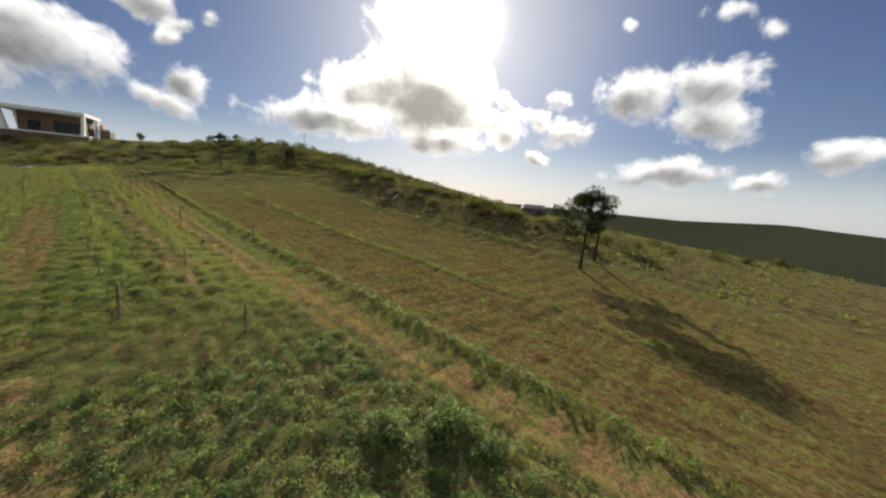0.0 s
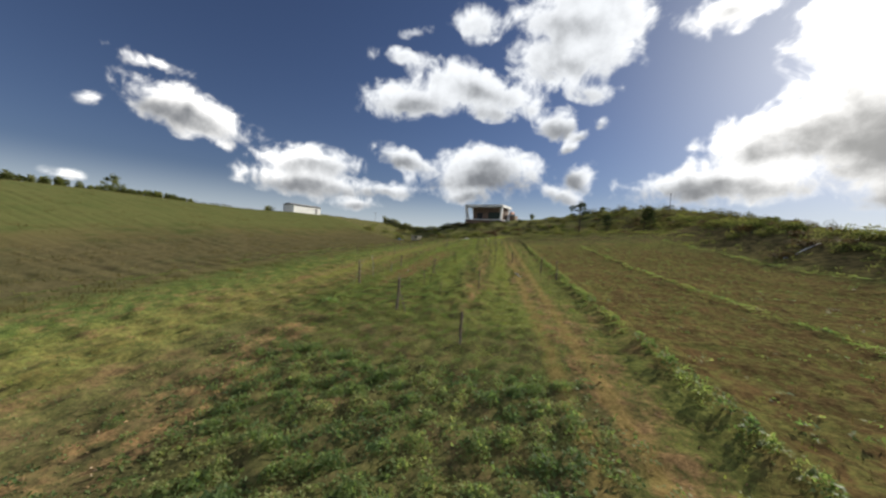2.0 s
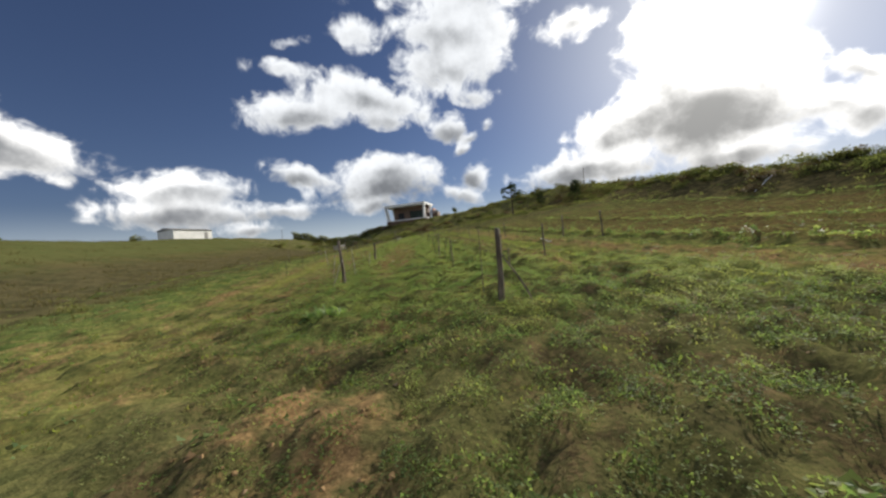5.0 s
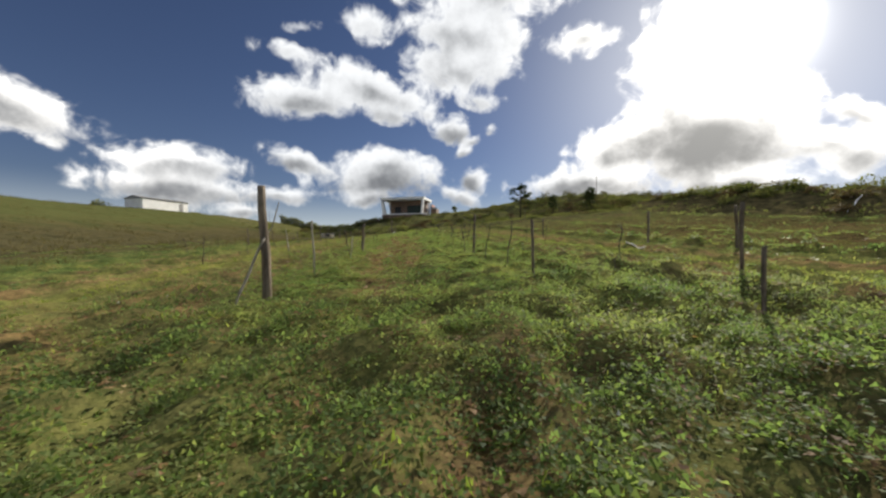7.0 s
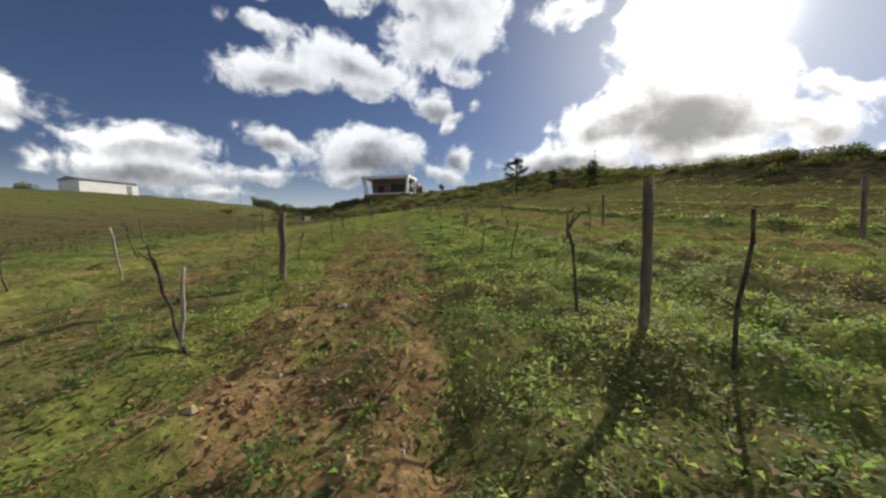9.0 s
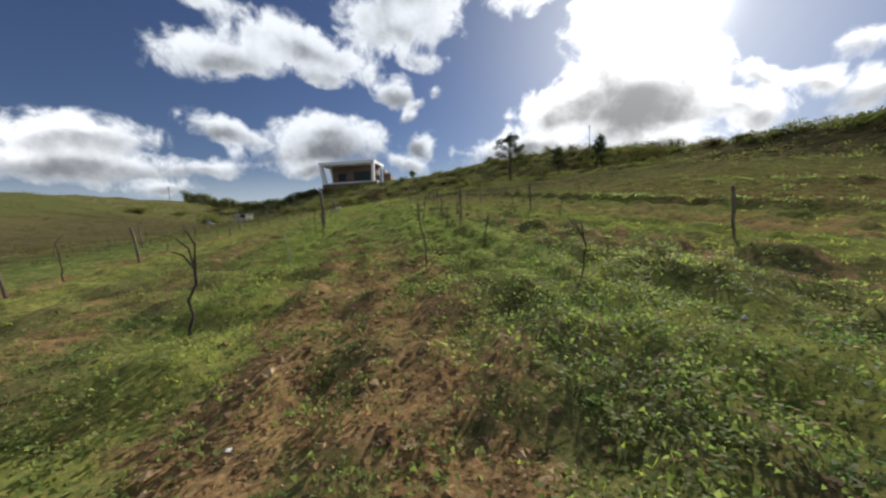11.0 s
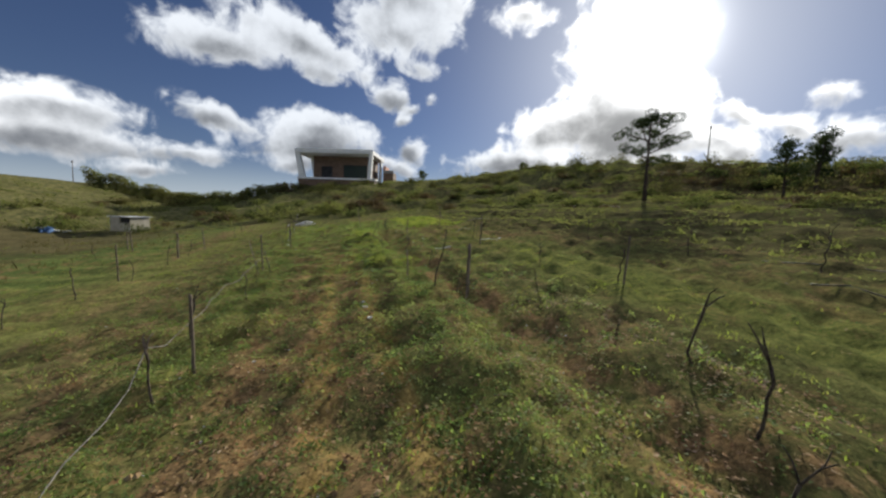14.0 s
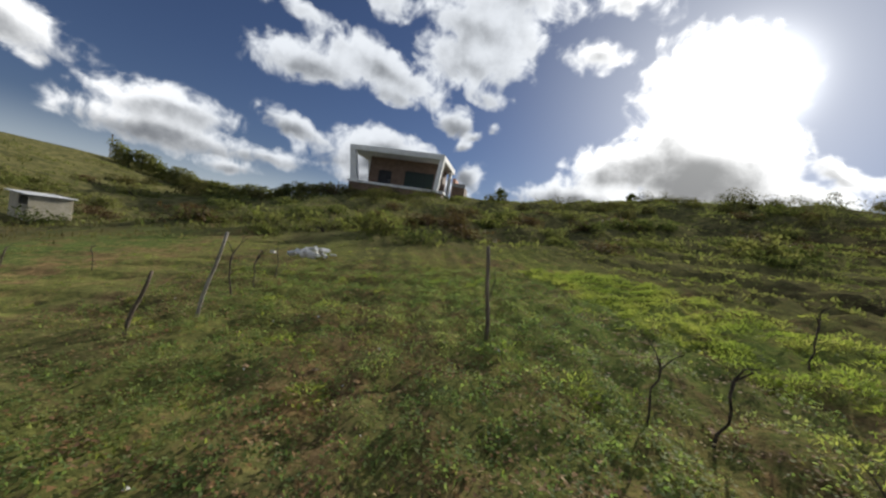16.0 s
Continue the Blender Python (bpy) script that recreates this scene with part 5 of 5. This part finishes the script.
# ---- shrubs and trees ----
dark = [make_bush(500 + k, M_SHRUB) for k in range(6)]
brown = [make_bush(520 + k, M_BROWNLEAF, leaf=0.2, per=50) for k in range(2)]
placed, distant = [], []
for k in range(135):
    x, y = dice.uniform(-46, 32), 82 + 32 * dice.uniform() ** 1.15
    (placed if y < 101 else distant).append((x, y, dice.uniform(0.7, 1.7), dice.uniform(0.55, 1.0)))
for k in range(110):
    x = dice.uniform(24, 58)
    y = dice.uniform(max(30, 90 - x), 118)
    distant.append((x, y, dice.uniform(0.8, 1.9), dice.uniform(0.55, 1.05)))
for k in range(130):
    y = dice.uniform(2, 84)
    placed.append((36 + dice.normal(0, 2.6) - 0.10 * max(0, 20 - y), y, dice.uniform(0.7, 1.5), dice.uniform(0.6, 1.05)))
for k in range(34):
    x = dice.uniform(34, 78)
    distant.append((x, dice.uniform(-18, 18) + 2, dice.uniform(0.8, 1.6), dice.uniform(0.6, 1.0)))
for k in range(14):
    t = k / 13
    placed.append((-23.5 + 17 * t + dice.normal(0, 0.3), 120.6 - 3.8 * t + dice.normal(0, 0.3), dice.uniform(0.7, 1.1), dice.uniform(0.7, 1.0)))
for k in range(64):
    y = dice.uniform(54, 82)
    placed.append((6.5 + (80 - y) * 0.42 + dice.uniform(0, 18), y, dice.uniform(0.6, 1.3), dice.uniform(0.35, 0.6)))
for k in range(16):
    t = k / 15
    distant.append((-78 + 4 * t, 16 + 42 * t, dice.uniform(0.9, 1.6), 0.8))
blobs, reach = [], []
for x, y, wide, tall in distant:
    for k in range(9):
        bx, by = x + dice.normal(0, 0.45) * wide, y + dice.normal(0, 0.45) * wide
        blobs.append((bx, by, float(ground_z(bx, by)) + dice.uniform(0.15, 0.85) * wide * tall))
        reach.append(dice.uniform(0.28, 0.55) * wide)
stuff("hillside_thicket", [clump_leaves(blobs, reach, 42, 0.25, np.random.RandomState(9))], M_THICKET, "dense dark brown-green thicket on the far hillside", "bushes")
for i, (x, y, s, tall) in enumerate(placed):
    pool = brown if i % 9 in (2, 4, 7) else dark
    thing = pool[i % len(pool)]
    if i >= 60 or thing.get("used"):
        thing = copy_thing(thing, Matrix())
    thing["used"] = 1
    stand(thing, x, y, dice.uniform(0, 360), s, 0.1, tall)
    tagged(thing, "dry brown shrub on the bank" if pool is brown else "dark green evergreen shrub on the hillside", "bush", "hillside shrubs")

for x, y, s, tall, kind, label in ((-21.9, 114.2, 1.7, 1.25, brown[0], "reddish brown shrub beside the white house"), (-19.6, 112.8, 1.2, 1.0, brown[1], "dry brown shrub below the house terrace"),
                                   (-20.2, 113.6, 1.0, 1.5, dark[1], "dark upright bush below the white pillar"), (-14.0, 113.0, 1.1, 0.7, dark[3], "low bush below the house terrace"), (-9.5, 113.4, 1.0, 0.7, dark[5], "low bush below the house terrace"),                                    (-11.9, 4.9, 0.55, 0.9, dark[4], "small dark bush at the foot of the meadow"), (-33.6, 82.4, 1.5, 1.1, dark[2], "dark bush beside the garden shed"),
                                   (-27.0, 83.0, 1.1, 0.8, dark[5], "dark bush beside the garden shed"), (0.9, 36.4, 0.7, 0.5, dark[0], "dark low bush among the vines"),
                                   *[(-13.0 + 1.1 * k, 88 + 9 * ((k * 0.37) % 1), 1.0 + 0.5 * ((k * 0.61) % 1), 0.7, brown[k % 2], "dry brown scrub on the bank below the house") for k in range(9)],
                                   (-68.0, 66.5, 1.6, 1.1, dark[0], "dark tree beside the long white building")):
    thing = stand(copy_thing(kind, Matrix()), x, y, 40 * x, s, 0.1, tall)
    tagged(thing, label, "bush", "single shrubs")


leafy = make_bush(560, M_FIELD, 0.62, 0.75, 0.12, 130, 12)
for i, (x, y, size, tall) in enumerate(((8.5, -11.3, 1.0, 1.0), (7.3, -10.5, 0.9, 0.85), (9.0, -12.2, 0.7, 0.9), (5.6, -12.0, 0.8, 0.9))):
    thing = stand(leafy if i == 0 else copy_thing(leafy, Matrix()), x, y, 70 * i, size, 0.05, tall)
    tagged(thing, "leafy dark green bush at the edge of the weeds", "bush", "leafy bushes in the field")


def build_hedge(start, end, tall0, tall1, count, gaps, label):
    """A hedge between two places, with its height at both ends."""
    r = np.random.RandomState(count)
    hedge = new("hedge")
    centres, radii = [], []
    for k in range(count):
        t = k / (count - 1)
        x, y = start[0] + (end[0] - start[0]) * t + r.normal(0, 0.2), start[1] + (end[1] - start[1]) * t + r.normal(0, 0.35)
        tall = tall0 + (tall1 - tall0) * t + r.uniform(-0.25, 0.15)
        tall *= 1 - gaps * (0.5 + 0.5 * math.sin(k * 0.37)) * (0.5 + 0.5 * math.sin(k * 0.113))
        base = float(ground_z(x, y))
        if k % 5 == 0:
            part("stem", tube([(x, y, base - 0.2), (x + r.normal(0, 0.1), y, base + tall * 0.5), (x, y, base + tall * 0.85)], [0.07, 0.05, 0.02], 5), M_BARK, hedge)
        for j in range(3):
            centres.append((x + r.normal(0, 0.15), y, base + tall * (0.22 + 0.29 * j)))
            radii.append(r.uniform(0.4, 0.62) * min(1.0, tall / 2))
    mesh_part("foliage", *clump_leaves(centres, radii, 60, 0.32, r, 0.6, 0.9), M_SHRUB, hedge)
    return tagged(hedge, label, "hedge")


build_hedge((-57, 119), (-23, 116.5), 3.1, 1.6, 150, 0.0, "long dense dark green hedge behind the meadow")
build_hedge((-64, -8), (-63, 40), 1.7, 0.9, 110, 0.7, "low uneven dark hedge along the meadow ridge")

tarp = crumpled(77, 0.8, M_BLUE, "tarpaulin", "crumpled blue tarpaulin beside the shed", "tarpaulin")
tarp.matrix_basis = pose(-33.2, 81.2, float(ground_z(-33.2, 81.2)) + 0.1, 35, 0, 20)

pine = stand(make_tree(601, 7.5, 2.6, 0.46, M_PINE, 13, 230, 0.22, 0.24, False, 0.50), 16.4, 71.5, 30, 1, 0.1)
tagged(pine, "open-crowned pine with bare lower trunk on the slope", "tree", "pines")
for seed, x, y, h, label in ((602, 21.1, 64.8, 4.3, "slim young pine on the ridge"), (603, 28.9, 68.0, 5.5, "slim young pine on the ridge"), (604, 30.4, 69.0, 4.6, "slim young pine on the ridge")):
    t = stand(make_tree(seed, h, 1.2, 0.35, M_PINE, 9, 90, 0.24, 0.25, True, 0.42), x, y, seed * 31, 1, 0.1)
    tagged(t, label, "tree", "pines")
lone = stand(make_tree(605, 6.2, 2.3, 0.45, M_PINE, 10, 200, 0.30, 0.25, False, 0.7), 28.3, -4.7, 80, 1, 0.1)
tagged(lone, "lone dark tree at the field edge casting shade", "tree")
slim = stand(make_tree(606, 5.6, 0.45, 0.55, M_PINE, 6, 60, 0.22, 0.25, True, 0.25), 31.3, -4.4, 10, 1, 0.1)
tagged(slim, "thin sapling beside the lone tree", "tree")
for seed, x, y, h, sp in ((607, 38.5, 131.8, 2.6, 1.1), (608, 45, 128, 2.2, 0.9), (609, -76, 34, 4.5, 1.9), (610, 30, 128, 2.4, 1.1), (611, 4.0, 124, 2.6, 1.0)):
    t = stand(make_tree(seed, h, sp, 0.35, M_SHRUB, 8, 110, 0.22, 0.4, False, 0.5), x, y, seed * 17, 1, 0.1)
    tagged(t, "small dark tree standing on the skyline", "tree", "skyline trees")

for x, y, top in ((39.5, 87.0, 17.2), (-66.0, 128.0, 12.4)):
    foot = float(ground_z(x, y))
    pole = part("mast", tube([(0, 0, -0.4), (0, 0, (top - foot) * 0.5), (0.03, 0, top - foot)], [0.09, 0.07, 0.05], 9), M_POST, smooth_faces=True)
    part("insulator", tube([(0.03, 0, top - foot), (0.03, 0, top - foot + 0.1), (0.03, 0, top - foot + 0.45)], [0.11, 0.13, 0.10], 9), M_POST, pole)
    pole.matrix_basis = pose(x, y, foot)
    tagged(pole, "thin grey mast standing on the skyline", "mast")
